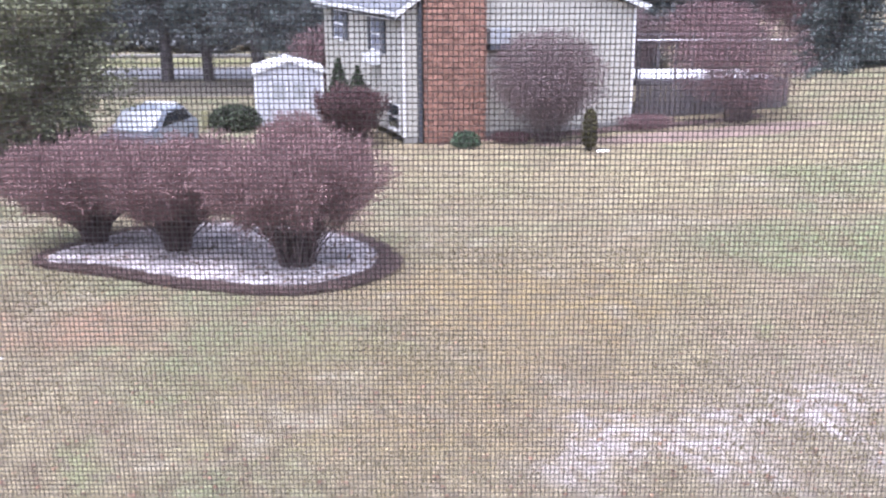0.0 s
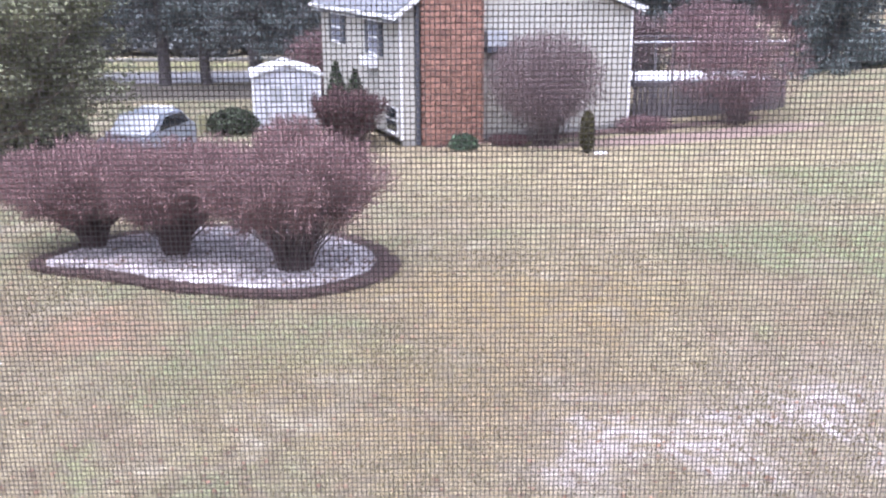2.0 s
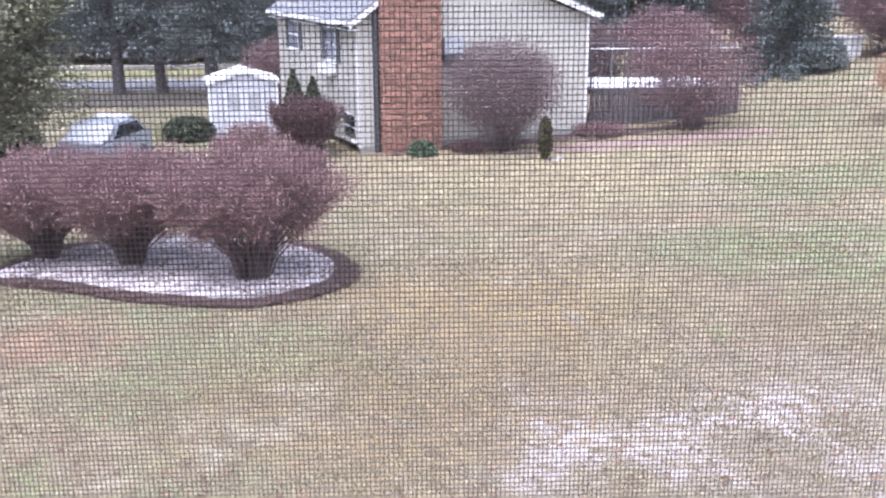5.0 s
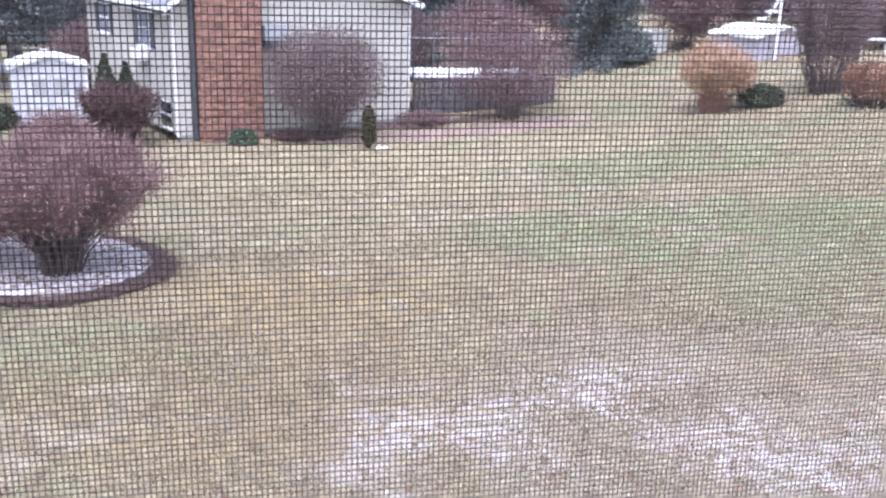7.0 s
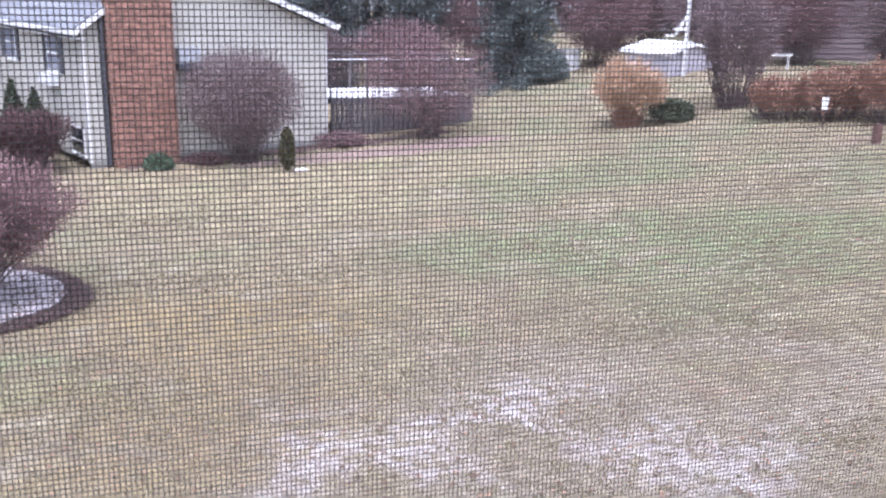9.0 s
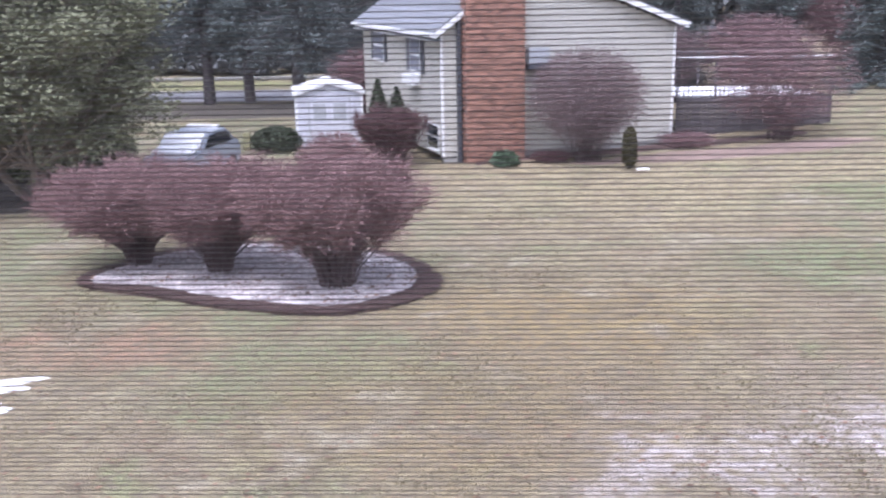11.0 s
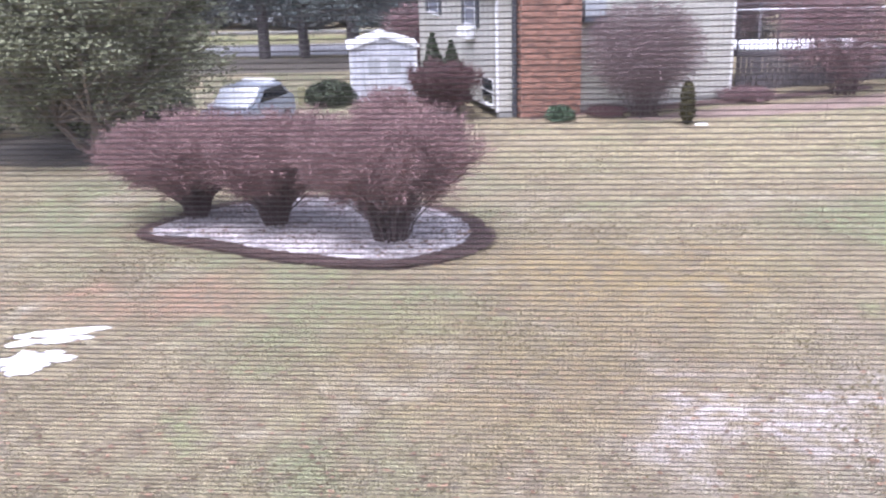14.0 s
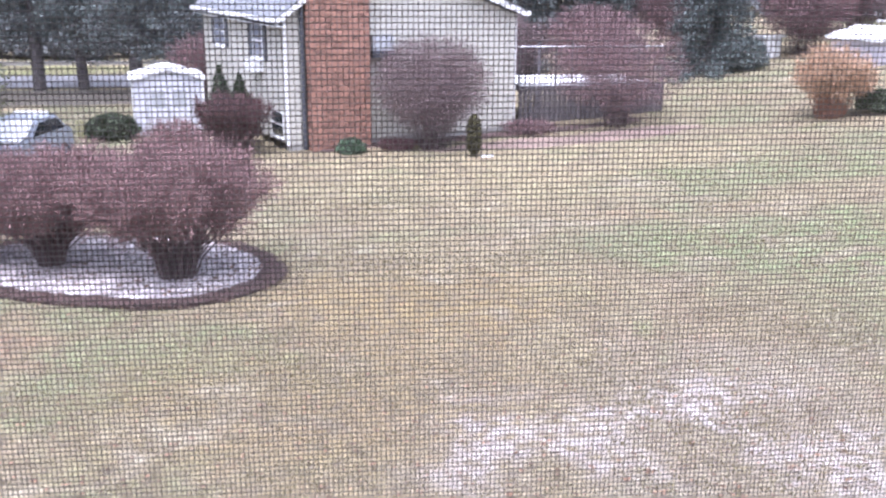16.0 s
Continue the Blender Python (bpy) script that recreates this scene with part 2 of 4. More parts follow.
def raw(name, verts, faces, material, parent=None, label="", smooth=False):
    me = bpy.data.meshes.new(name)
    me.from_pydata([tuple(map(float, v)) for v in verts], [], faces)
    me.materials.append(material)
    if smooth:
        me.polygons.foreach_set("use_smooth", [True] * len(me.polygons))
    ob = new(name, me)
    if parent is not None:
        ob.parent = parent
    if label:
        tagged(ob, label)
    return ob


def bulk(name, verts, faces, material, parent=None, label=""):
    """A mesh from arrays: verts (n, 3) and faces (k, 3) or (k, 4)."""
    me = bpy.data.meshes.new(name)
    k, w = faces.shape
    me.vertices.add(len(verts))
    me.vertices.foreach_set("co", verts.astype(np.float32).ravel())
    me.loops.add(k * w)
    me.loops.foreach_set("vertex_index", faces.astype(np.int32).ravel())
    me.polygons.add(k)
    me.polygons.foreach_set("loop_start", np.arange(0, k * w, w, dtype=np.int32))
    me.update(calc_edges=True)
    me.validate()
    me.materials.append(material)
    ob = new(name, me)
    if parent is not None:
        ob.parent = parent
    if label:
        tagged(ob, label)
    return ob


def empty(name, m, label="", category="", group="", kind=""):
    ob = new(name)
    ob.empty_display_size = 0.2
    ob.matrix_basis = m
    return tagged(ob, label, category, group, kind)


def box(x0, y0, z0, x1, y1, z1, bevel=0.0, bm=None):
    fresh = bm is None
    bm = bm or bmesh.new()
    geo = bmesh.ops.create_cube(bm, size=1.0)
    bmesh.ops.scale(bm, vec=(x1 - x0, y1 - y0, z1 - z0), verts=geo["verts"])
    bmesh.ops.translate(bm, vec=((x0 + x1) / 2, (y0 + y1) / 2, (z0 + z1) / 2), verts=geo["verts"])
    if bevel and fresh:
        bmesh.ops.bevel(bm, geom=bm.edges[:], offset=bevel, segments=2, affect="EDGES")
    return bm


def prism(outline, y0, y1):
    """An outline of (x, z) pairs, extruded along y."""
    bm = bmesh.new()
    a = [bm.verts.new((x, y0, z)) for x, z in outline]
    c = [bm.verts.new((x, y1, z)) for x, z in outline]
    bm.faces.new(a)
    bm.faces.new(c[::-1])
    n = len(outline)
    for i in range(n):
        bm.faces.new((a[i], c[i], c[(i + 1) % n], a[(i + 1) % n]))
    bmesh.ops.recalc_face_normals(bm, faces=bm.faces[:])
    return bm


def tubes(a, c, ra, rc, sides=3):
    """Tapered sticks from points a to points c, as arrays."""
    d = c - a
    d = d / (np.linalg.norm(d, axis=1, keepdims=True) + 1e-9)
    ref = np.where(np.abs(d[:, 2:3]) > 0.9, np.array([[1.0, 0, 0]]), np.array([[0, 0, 1.0]]))
    u = np.cross(d, ref)
    u /= np.linalg.norm(u, axis=1, keepdims=True) + 1e-9
    v = np.cross(d, u)
    n = len(a)
    verts = np.zeros((n, 2 * sides, 3))
    for s in range(sides):
        w = u * math.cos(2 * math.pi * s / sides) + v * math.sin(2 * math.pi * s / sides)
        verts[:, s] = a + w * np.asarray(ra).reshape(-1, 1)
        verts[:, sides + s] = c + w * np.asarray(rc).reshape(-1, 1)
    base = np.array([[s, (s + 1) % sides, sides + (s + 1) % sides, sides + s] for s in range(sides)])
    faces = (np.arange(n)[:, None, None] * 2 * sides + base[None]).reshape(-1, 4)
    return verts.reshape(-1, 3), faces


def soft(v, k):
    return k * math.log1p(math.exp(max(-30, min(30, v / k))))


def ground_z(x, y):
    """The lawn climbs gently towards the house with the window, and to the east."""
    return 0.045 * soft(32 - y, 2) + 0.16 * (soft(x - 10.5, 2) - soft(x - 27, 2))


# ---- plants ----
def twig_shrub(name, x, y, height, spread, stems, twigs, wood, crown, label, category, seed, low=0.3, thick=0.02, fine=0.004, base=0.25, group="", flat=0.75, ball=False, mid=0.53, tall=0.38, droop=0.8, bare=0.02, fan=0.16):
    """A bare shrub: stems that fan out of a narrow foot, split and end in a haze of twigs."""
    rng = np.random.default_rng(seed)
    top = empty(name, pose(x, y, ground_z(x, y)), label, category, group)
    ang = rng.uniform(0, 2 * math.pi, stems)
    reach = np.sqrt(rng.uniform(0, 1, stems)) * spread
    foot = np.stack([np.cos(ang), np.sin(ang), 0 * ang], 1) * (base * rng.uniform(0.2, 1, stems))[:, None]
    knee = foot * 1.3 + np.stack([np.cos(ang) * reach * fan, np.sin(ang) * reach * fan, height * low * rng.uniform(0.7, 1.3, stems)], 1)
    rim = height * (0.55 + 0.4 * np.sqrt(np.clip(1 - (reach / spread) ** 2 * flat, 0, 1))) * rng.uniform(droop, 1.02, stems)
    end = np.stack([np.cos(ang) * reach * 0.85, np.sin(ang) * reach * 0.85, rim * 0.85], 1)
    if ball:
        d0 = rng.normal(0, 1, (stems, 3))
        d0 /= np.linalg.norm(d0, axis=1, keepdims=True)
        end = d0 * (rng.uniform(0.2, 1, stems) ** 0.45)[:, None] * np.array([spread * 0.8, spread * 0.8, height * tall]) + np.array([0, 0, height * mid])
        knee = foot * 1.2 + end * np.array([0.16, 0.16, 0]) + np.stack([0 * ang, 0 * ang, np.minimum(end[:, 2] * 0.6, height * low * rng.uniform(0.7, 1.3, stems))], 1)
    v1, f1 = tubes(foot - np.array([0, 0, 0.05]), knee, thick * rng.uniform(0.7, 1.3, stems), thick * 0.7 * np.ones(stems), 5)
    v2, f2 = tubes(knee, end, thick * 0.7 * np.ones(stems), thick * 0.25 * np.ones(stems), 4)
    tagged(bulk("stem_clump", v1, f1, wood, top), kind="stuff")
    tagged(bulk("branch_work", v2, f2, wood, top), kind="stuff")
    # side twigs along each branch, then finer ones on those
    k = rng.integers(0, stems, twigs)
    t = rng.uniform(bare, 1, twigs) ** 0.75
    a = knee[k] * (1 - t[:, None]) + end[k] * t[:, None]
    out = (end - knee)[k]
    out /= np.linalg.norm(out, axis=1, keepdims=True)
    if ball:
        core = np.array([0, 0, height * mid])
        q = rng.normal(0, 1, (twigs, 3))
        q /= np.linalg.norm(q, axis=1, keepdims=True)
        fill = core + q * (rng.uniform(0, 1, twigs) ** 0.42)[:, None] * np.array([spread * 0.8, spread * 0.8, height * tall])
        pick = rng.uniform(0, 1, twigs)[:, None] < 0.75
        a = np.where(pick, fill, a)
        out = np.where(pick, q, out)
    d = out * 0.8 + rng.normal(0, 0.6, (twigs, 3)) + np.array([0, 0, 0.0 if ball else 0.12])
    d /= np.linalg.norm(d, axis=1, keepdims=True)
    c = a + d * (rng.uniform(0.15, 0.42, twigs) * spread * 0.55)[:, None]
    c[:, 2] = np.minimum(c[:, 2], height * rng.uniform(0.93, 1.03, twigs))
    v3, f3 = tubes(a, c, fine * 1.6 * np.ones(twigs), fine * np.ones(twigs), 3)
    m = twigs * 2
    k2 = rng.integers(0, twigs, m)
    t2 = rng.uniform(0.2, 1, m)[:, None]
    a2 = a[k2] * (1 - t2) + c[k2] * t2
    d2 = d[k2] + rng.normal(0, 0.7, (m, 3))
    d2 /= np.linalg.norm(d2, axis=1, keepdims=True)
    c2 = a2 + d2 * (rng.uniform(0.08, 0.25, m) * spread * 0.5)[:, None]
    v4, f4 = tubes(a2, c2, fine * np.ones(m), fine * 0.6 * np.ones(m), 3)
    tagged(bulk("twig_haze", np.concatenate([v3, v4]), np.concatenate([f3, f4 + len(v3)]), crown, top), kind="stuff")
    return top


def leaf_quads(centres, size, rng, up=0.3):
    n = len(centres)
    a = rng.normal(0, 1, (n, 3))
    a[:, 2] *= up
    a /= np.linalg.norm(a, axis=1, keepdims=True)
    b = np.cross(a, rng.normal(0, 1, (n, 3)))
    b /= np.linalg.norm(b, axis=1, keepdims=True)
    s = (size * rng.uniform(0.6, 1.4, n))[:, None]
    v = np.stack([centres - a * s, centres + b * s * 0.45, centres + a * s, centres - b * s * 0.45], 1).reshape(-1, 3)
    f = np.arange(n * 4).reshape(-1, 4)
    return v, f


def crown_points(rng, clumps, per, radius, height, z0, clump_r, squash=0.7, shell=0.55):
    """Points of a crown made of uneven clumps inside an egg-shaped outline."""
    d = rng.normal(0, 1, (clumps, 3))
    d /= np.linalg.norm(d, axis=1, keepdims=True)
    r = rng.uniform(shell, 1, clumps)[:, None]
    c = d * r * np.array([radius, radius, height / 2]) * rng.uniform(0.85, 1.1, (clumps, 1))
    c[:, 2] += z0 + height / 2
    p = rng.normal(0, 1, (clumps * per, 3))
    p /= np.linalg.norm(p, axis=1, keepdims=True)
    p *= (rng.uniform(0.3, 1, clumps * per) ** 0.5)[:, None] * np.array([1, 1, squash]) * clump_r
    return c, np.repeat(c, per, 0) + p * np.repeat(rng.uniform(0.6, 1.3, (clumps, 1)), per, 0)


def broad_tree(name, x, y, radius, height, z0, clumps, per, leaf, size, bark, label, seed, lean=0.0, clump_r=0.8, stems=5, category="tree", thick=0.11):
    rng = np.random.default_rng(seed)
    top = empty(name, pose(x, y, ground_z(x, y)), label, category)
    c, p = crown_points(rng, clumps, per, radius, height, z0, clump_r)
    ang = np.linspace(0, 2 * math.pi, stems, endpoint=False) + rng.uniform(0, 0.6, stems)
    foot = np.stack([np.cos(ang) * 0.18, np.sin(ang) * 0.18, 0 * ang - 0.1], 1)
    mid = np.stack([np.cos(ang) * radius * 0.3, np.sin(ang) * radius * 0.3, z0 + 0.3 + 0 * ang], 1)
    v, f = tubes(foot, mid, thick * np.ones(stems), thick * 0.75 * np.ones(stems), 7)
    bulk("trunk", v, f, bark, top)
    k = rng.integers(0, stems, clumps)
    v, f = tubes(mid[k], c, thick * 0.45 * np.ones(clumps), 0.012 * np.ones(clumps), 5)
    tagged(bulk("limb_work", v, f, bark, top), kind="stuff")
    v, f = leaf_quads(p, size, rng)
    tagged(bulk("crown", v, f, leaf, top), kind="stuff")
    return top


def conifer(name, x, y, height, radius, bare, trunk_r, leaf, seed, label, per=26, tiers=26, category="tree", size=0.075, group=""):
    """A tall pine or spruce: straight tapered trunk, whorls of drooping boughs, needles in sprays."""
    rng = np.random.default_rng(seed)
    top = empty(name, pose(x, y, ground_z(x, y)), label, category, group)
    n = 9
    hs = np.linspace(-0.2, height, n)
    sway = np.cumsum(rng.normal(0, 0.04, (n, 2)), 0)
    pts = np.stack([sway[:, 0], sway[:, 1], hs], 1)
    rad = trunk_r * (1 - 0.9 * np.linspace(0, 1, n)) * 1.0
    v, f = tubes(pts[:-1], pts[1:], rad[:-1], rad[1:], 8)
    bulk("trunk", v, f, BARK, top)
    a, c = [], []
    for i in range(tiers):
        h = bare + (height - bare) * (i / tiers)
        r = radius * (1 - (i / tiers)) ** 0.7 * rng.uniform(0.75, 1.15)
        for j in range(6):
            w = rng.uniform(0, 2 * math.pi)
            rr = r * rng.uniform(0.6, 1.1)
            a.append((0, 0, h))
            c.append((math.cos(w) * rr, math.sin(w) * rr, h - rr * rng.uniform(0.05, 0.35)))
    a, c = np.array(a), np.array(c)
    v, f = tubes(a, c, 0.05 * np.ones(len(a)), 0.01 * np.ones(len(a)), 4)
    tagged(bulk("bough_work", v, f, BARK, top), kind="stuff")
    k = np.repeat(np.arange(len(a)), per)
    t = rng.uniform(0.2, 1.03, len(k))[:, None]
    p = a[k] * (1 - t) + c[k] * t + rng.normal(0, 0.2, (len(k), 3)) * np.array([1, 1, 0.7])
    p[:, 2] -= rng.uniform(0, 0.35, len(k))
    v, f = leaf_quads(p, size, rng, 0.5)
    tagged(bulk("crown", v, f, leaf, top), kind="stuff")
    return top


def upright_shrub(name, x, y, radius, height, leaf, label, category, seed, n=2500, size=0.06, point=0.5):
    """A clipped or columnar evergreen, dense with small leaves."""
    rng = np.random.default_rng(seed)
    top = empty(name, pose(x, y, ground_z(x, y)), label, category)
    h = rng.uniform(0.02, 1, n)
    prof = np.clip(np.minimum(1, h * 5) * (1 - point * h) * np.sqrt(np.clip(1 - h ** 6, 0, 1)), 0.05, 1)
    w = rng.uniform(0, 2 * math.pi, n)
    r = radius * prof * rng.uniform(0.55, 1.05, n)
    p = np.stack([np.cos(w) * r, np.sin(w) * r, h * height], 1)
    v, f = leaf_quads(p, size, rng, 1.0)
    tagged(bulk("foliage", v, f, leaf, top), kind="stuff")
    v, f = tubes(np.array([[0, 0, -0.05]]), np.array([[0, 0, height * 0.8]]), [0.04], [0.01], 6)
    bulk("trunk", v, f, BARK, top)
    return top


# ---- the ground: one sheet to the horizon ----
def make_ground():
    xs = np.concatenate([np.linspace(-900, -60, 22), np.linspace(-56, 56, 113), np.linspace(60, 900, 22)])
    ys = np.concatenate([np.linspace(-900, -12, 20), np.linspace(-8, 70, 105), np.linspace(76, 1500, 30)])
    verts, faces = [], []
    for y in ys:
        for x in xs:
            near = math.exp(-((x / 40) ** 2 + ((y - 20) / 40) ** 2))
            verts.append((x, y, ground_z(x, y) + 0.05 * near * noise.noise((x * 0.35, y * 0.35, 0)) - (0.0 if abs(x) < 100 and -50 < y < 100 else 0.2)))
    w = len(xs)
    for j in range(len(ys) - 1):
        for i in range(w - 1):
            faces.append((j * w + i, j * w + i + 1, (j + 1) * w + i + 1, (j + 1) * w + i))
    g = raw("ground", verts, faces, LAWN, smooth=True)
    tagged(g, "straw-coloured winter lawn with greenish patches, gently sloping", "lawn", kind="structure")


make_ground()


# ---- the neighbour's house ----
TURN = 21.5
HOUSE = pose(-1.38, 33.6, 0.0, 0, 0, TURN)
WIDE, LONG, EAVE = 9.1, 10.2, 4.45
house = empty("house", HOUSE, "white-sided raised ranch house with a broad red brick chimney", "house")


def siding_wall(name, x0, x1, z0, top, depth, parent, course=0.125):
    """Lapped boards on the plane y=0, each thicker at its foot; top(x0, x1, z) clips a board under the rake."""
    z = z0
    wall = part(name, box(x0 + 0.02, 0.03, z0, x1 - 0.02, depth, min(top(None), EAVE)), SIDING, parent)
    while True:
        a, c = top((z, x0, x1))
        if c - a < 0.15:
            break
        bm = prism([(-0.018, z), (0.03, z), (0.03, z + course), (-0.002, z + course)], 0, 1)
        # outline is in (y, z): turn it to run along x
        for vert in bm.verts:
            y, x, h = vert.co.x, vert.co.y, vert.co.z
            vert.co = (a + x * (c - a), y, h)
        bmesh.ops.recalc_face_normals(bm, faces=bm.faces[:])
        part("siding_board", bm, SIDING, wall)
        z += course
    return wall


RIDGE_X = 3.15
RISE_L, RISE_R = 0.70, 0.40


def gable_span(q):
    if q is None:
        return EAVE
    z, x0, x1 = q
    if z < EAVE - 0.1:
        return x0, x1
    return x0 + (z - EAVE + 0.125) / RISE_L, x1 - (z - EAVE + 0.125) / RISE_R


gable_wall = siding_wall("gable_wall", 0.0, WIDE, 0.25, gable_span, 0.2, house)
part("foundation", box(0.03, 0.0, -0.6, WIDE - 0.03, 0.2, 0.246), CONCRETE, house)
# solid core behind the boards of the gable
part("gable_core", prism([(0.02, EAVE + 0.004), (WIDE - 0.02, EAVE + 0.004), (RIDGE_X, EAVE + min(RISE_L * RIDGE_X, RISE_R * (WIDE - RIDGE_X)) - 0.05)], 0.035, 0.2), SIDING, house)
side = empty("side_wall_frame", pose(0, 0, 0, 0, 0, -90) @ pose(-LONG, 0, 0), "", "")
side.parent = house


def flat_top(q):
    if q is None:
        return EAVE
    z, x0, x1 = q
    return (x0, x1) if z < EAVE - 0.13 else (0, 0)


side_wall = siding_wall("side_wall", 0.0, LONG, 0.25, flat_top, 0.2, side)
part("back_wall", box(0.0, LONG - 0.2, -0.5, WIDE, LONG, EAVE), SIDING, house)
part("far_side_wall", box(WIDE - 0.2, 0.21, -0.5, WIDE, LONG - 0.21, EAVE), SIDING, house)
part("corner_board", box(-0.03, -0.03, 0.2, 0.06, 0.06, EAVE, 0.008), TRIM, house)
part("corner_board", box(WIDE - 0.06, -0.03, 0.2, WIDE + 0.03, 0.06, EAVE, 0.008), TRIM, house)


def roof():
    over, eave = 0.3, 0.36
    apex = EAVE + min(RISE_L * RIDGE_X, RISE_R * (WIDE - RIDGE_X))
    for x_low, rise, sgn in ((-eave, RISE_L, 1), (WIDE + eave, RISE_R, -1)):
        z_low = EAVE + 0.06 - eave * rise * 0.55
        zt = apex + 0.12
        out = [(x_low, z_low), (RIDGE_X, zt), (RIDGE_X, zt + 0.14), (x_low, z_low + 0.14)]
        plane = part("roof_slope", prism(out, -over, LONG + over), SHINGLE, house)
        # rake board on the gable side
        rb = [(x_low, z_low - 0.1), (RIDGE_X, zt - 0.1), (RIDGE_X, zt + 0.1), (x_low, z_low + 0.1)]
        part("rake_board", prism(rb, -over - 0.03, -over - 0.003), TRIM, house)
        gx = x_low - sgn * 0.06
        part("gutter", box(min(x_low - sgn * 0.003, gx - sgn * 0.05), -over, z_low - 0.02, max(x_low - sgn * 0.003, gx - sgn * 0.05), LONG + over, z_low + 0.12, 0.01), TRIM, house)
        # courses of shingles
        n = 14
        for i in range(n):
            t0, t1 = i / n, (i + 1) / n
            xa, xb = x_low + (RIDGE_X - x_low) * t0, x_low + (RIDGE_X - x_low) * t1
            za, zb = z_low + 0.14 + (zt - z_low) * t0, z_low + 0.14 + (zt - z_low) * t1
            part("shingle_course", prism([(xa, za + 0.004), (xb, zb + 0.004), (xb, zb + 0.008), (xa, za + 0.02)], -over, LONG + over), SHINGLE, plane)
    part("soffit", box(-eave, -over, EAVE - 0.24, 0.0, LONG + over, EAVE - 0.21), TRIM, house)


roof()


def chimney():
    x0, x1, y0, y1, top = 0.70, 2.86, -0.55, -0.02, 7.6
    ch = part("chimney", box(x0 + 0.012, y0 + 0.012, -0.5, x1 - 0.012, y1, top), MORTAR, house, "broad red brick chimney")
    bl, bh, j = 0.205, 0.067, 0.012
    shared = {}

    def brick(w, d):
        if (w, d) not in shared:
            me = bpy.data.meshes.new("brick")
            b = box(-w / 2, -d / 2, -bh / 2, w / 2, d / 2, bh / 2)
            b.to_mesh(me)
            b.free()
            me.materials.append(BRICK)
            shared[(w, d)] = me
        return shared[(w, d)]

    n = 0
    verts, faces = [], []
    row, z = 0, 0.05
    while z < top - bh:
        x = x0 + (0.0 if row % 2 else 0.1085)
        if row % 2 == 0:
            cells = [(x0, x0 + 0.0965)]
        else:
            cells = []
        while x + bl <= x1 + 0.001:
            cells.append((x, x + bl))
            x += bl + j
        if x1 - x > 0.04:
            cells.append((x, x1))
        for a, c in cells:
            w = round(c - a, 4)
            if 1.2 < z < 3.6 and n < 300:
                ob = new("brick", brick(w, 0.05))
                ob.parent = ch
                ob.location = ((a + c) / 2, y0 + 0.02 + random.uniform(-0.002, 0.002), z + bh / 2)
                n += 1
            else:
                k = len(verts)
                o = random.uniform(-0.002, 0.002)
                for yy in (y0 - 0.005 + o, y0 + 0.045):
                    verts += [(a, yy, z), (c, yy, z), (c, yy, z + bh), (a, yy, z + bh)]
                faces += [(k, k + 1, k + 2, k + 3), (k, k + 4, k + 5, k + 1), (k + 1, k + 5, k + 6, k + 2), (k + 2, k + 6, k + 7, k + 3), (k + 3, k + 7, k + 4, k)]
        # side faces
        for xs in (x0, x1):
            k = len(verts)
            sgn = -0.005 if xs == x0 else 0.005
            xa, xb = sorted((xs + sgn, xs - sgn * 4))
            for yy in (y0 + 0.06 + (row % 2) * 0.1, y1 - 0.06):
                verts += [(xa, yy, z), (xb, yy, z), (xb, yy, z + bh), (xa, yy, z + bh)]
            faces += [(k, k + 1, k + 2, k + 3), (k, k + 4, k + 5, k + 1), (k + 1, k + 5, k + 6, k + 2), (k + 2, k + 6, k + 7, k + 3), (k + 3, k + 7, k + 4, k), (k + 7, k + 6, k + 5, k + 4)]
        z += bh + j
        row += 1
    tagged(raw("brick_rest", verts, faces, BRICK, ch), kind="stuff")


def house_window(parent, x, z, w, h, shutters=True, y=-0.018):
    """A double-hung window in a wall whose face is the plane y=0."""
    win = part("window", box(x, y - 0.03, z, x + w, 0.02, z + h), TRIM, parent, "white double-hung window with dark panes")
    for i in range(2):
        za = z + 0.06 + i * (h / 2 - 0.01)
        part("pane", box(x + 0.07, y - 0.036, za, x + w - 0.07, y - 0.032, za + h / 2 - 0.09), PALE_GLASS if shutters else GLASS, win)
    part("sill", box(x - 0.06, y - 0.09, z - 0.07, x + w + 0.06, 0.0, z, 0.01), TRIM, win)
    if shutters:
        for sx in (x - 0.42, x + w + 0.02):
            part("shutter", box(sx, y - 0.035, z - 0.02, sx + 0.40, 0.0, z + h, 0.01), SHUTTER, parent, "dark louvred shutter")


chimney()
# the side wall runs away from the near corner: its own x counts from the far end
house_window(side, LONG - 3.42, 2.96, 1.2, 1.22)
part("window_box", box(LONG - 3.5, -0.36, 2.5, LONG - 2.3, -0.02, 2.86, 0.02), TRIM, side, "white box under the window")
house_window(side, LONG - 8.45, 3.05, 1.45, 1.16)
house_window(side, LONG - 1.55, 0.4, 1.25, 0.9, False)
part("window_unit", box(3.1, -0.32, 3.32, 3.9, -0.02, 3.85, 0.02), AC_GREY, house, "pale grey window unit on the gable wall")
part("unit_underside", box(3.08, -0.36, 3.1, 3.92, -0.02, 3.318, 0.01), SHUTTER, house, "dark underside of the window unit")
# dark box stands in for the shade on the chimney's left side
part("chimney_shade_strip", box(0.53, -0.24, 0.05, 0.64, -0.02, 4.9, 0.02), SHUTTER, house, "dark strip standing in for the chimney's shaded side")

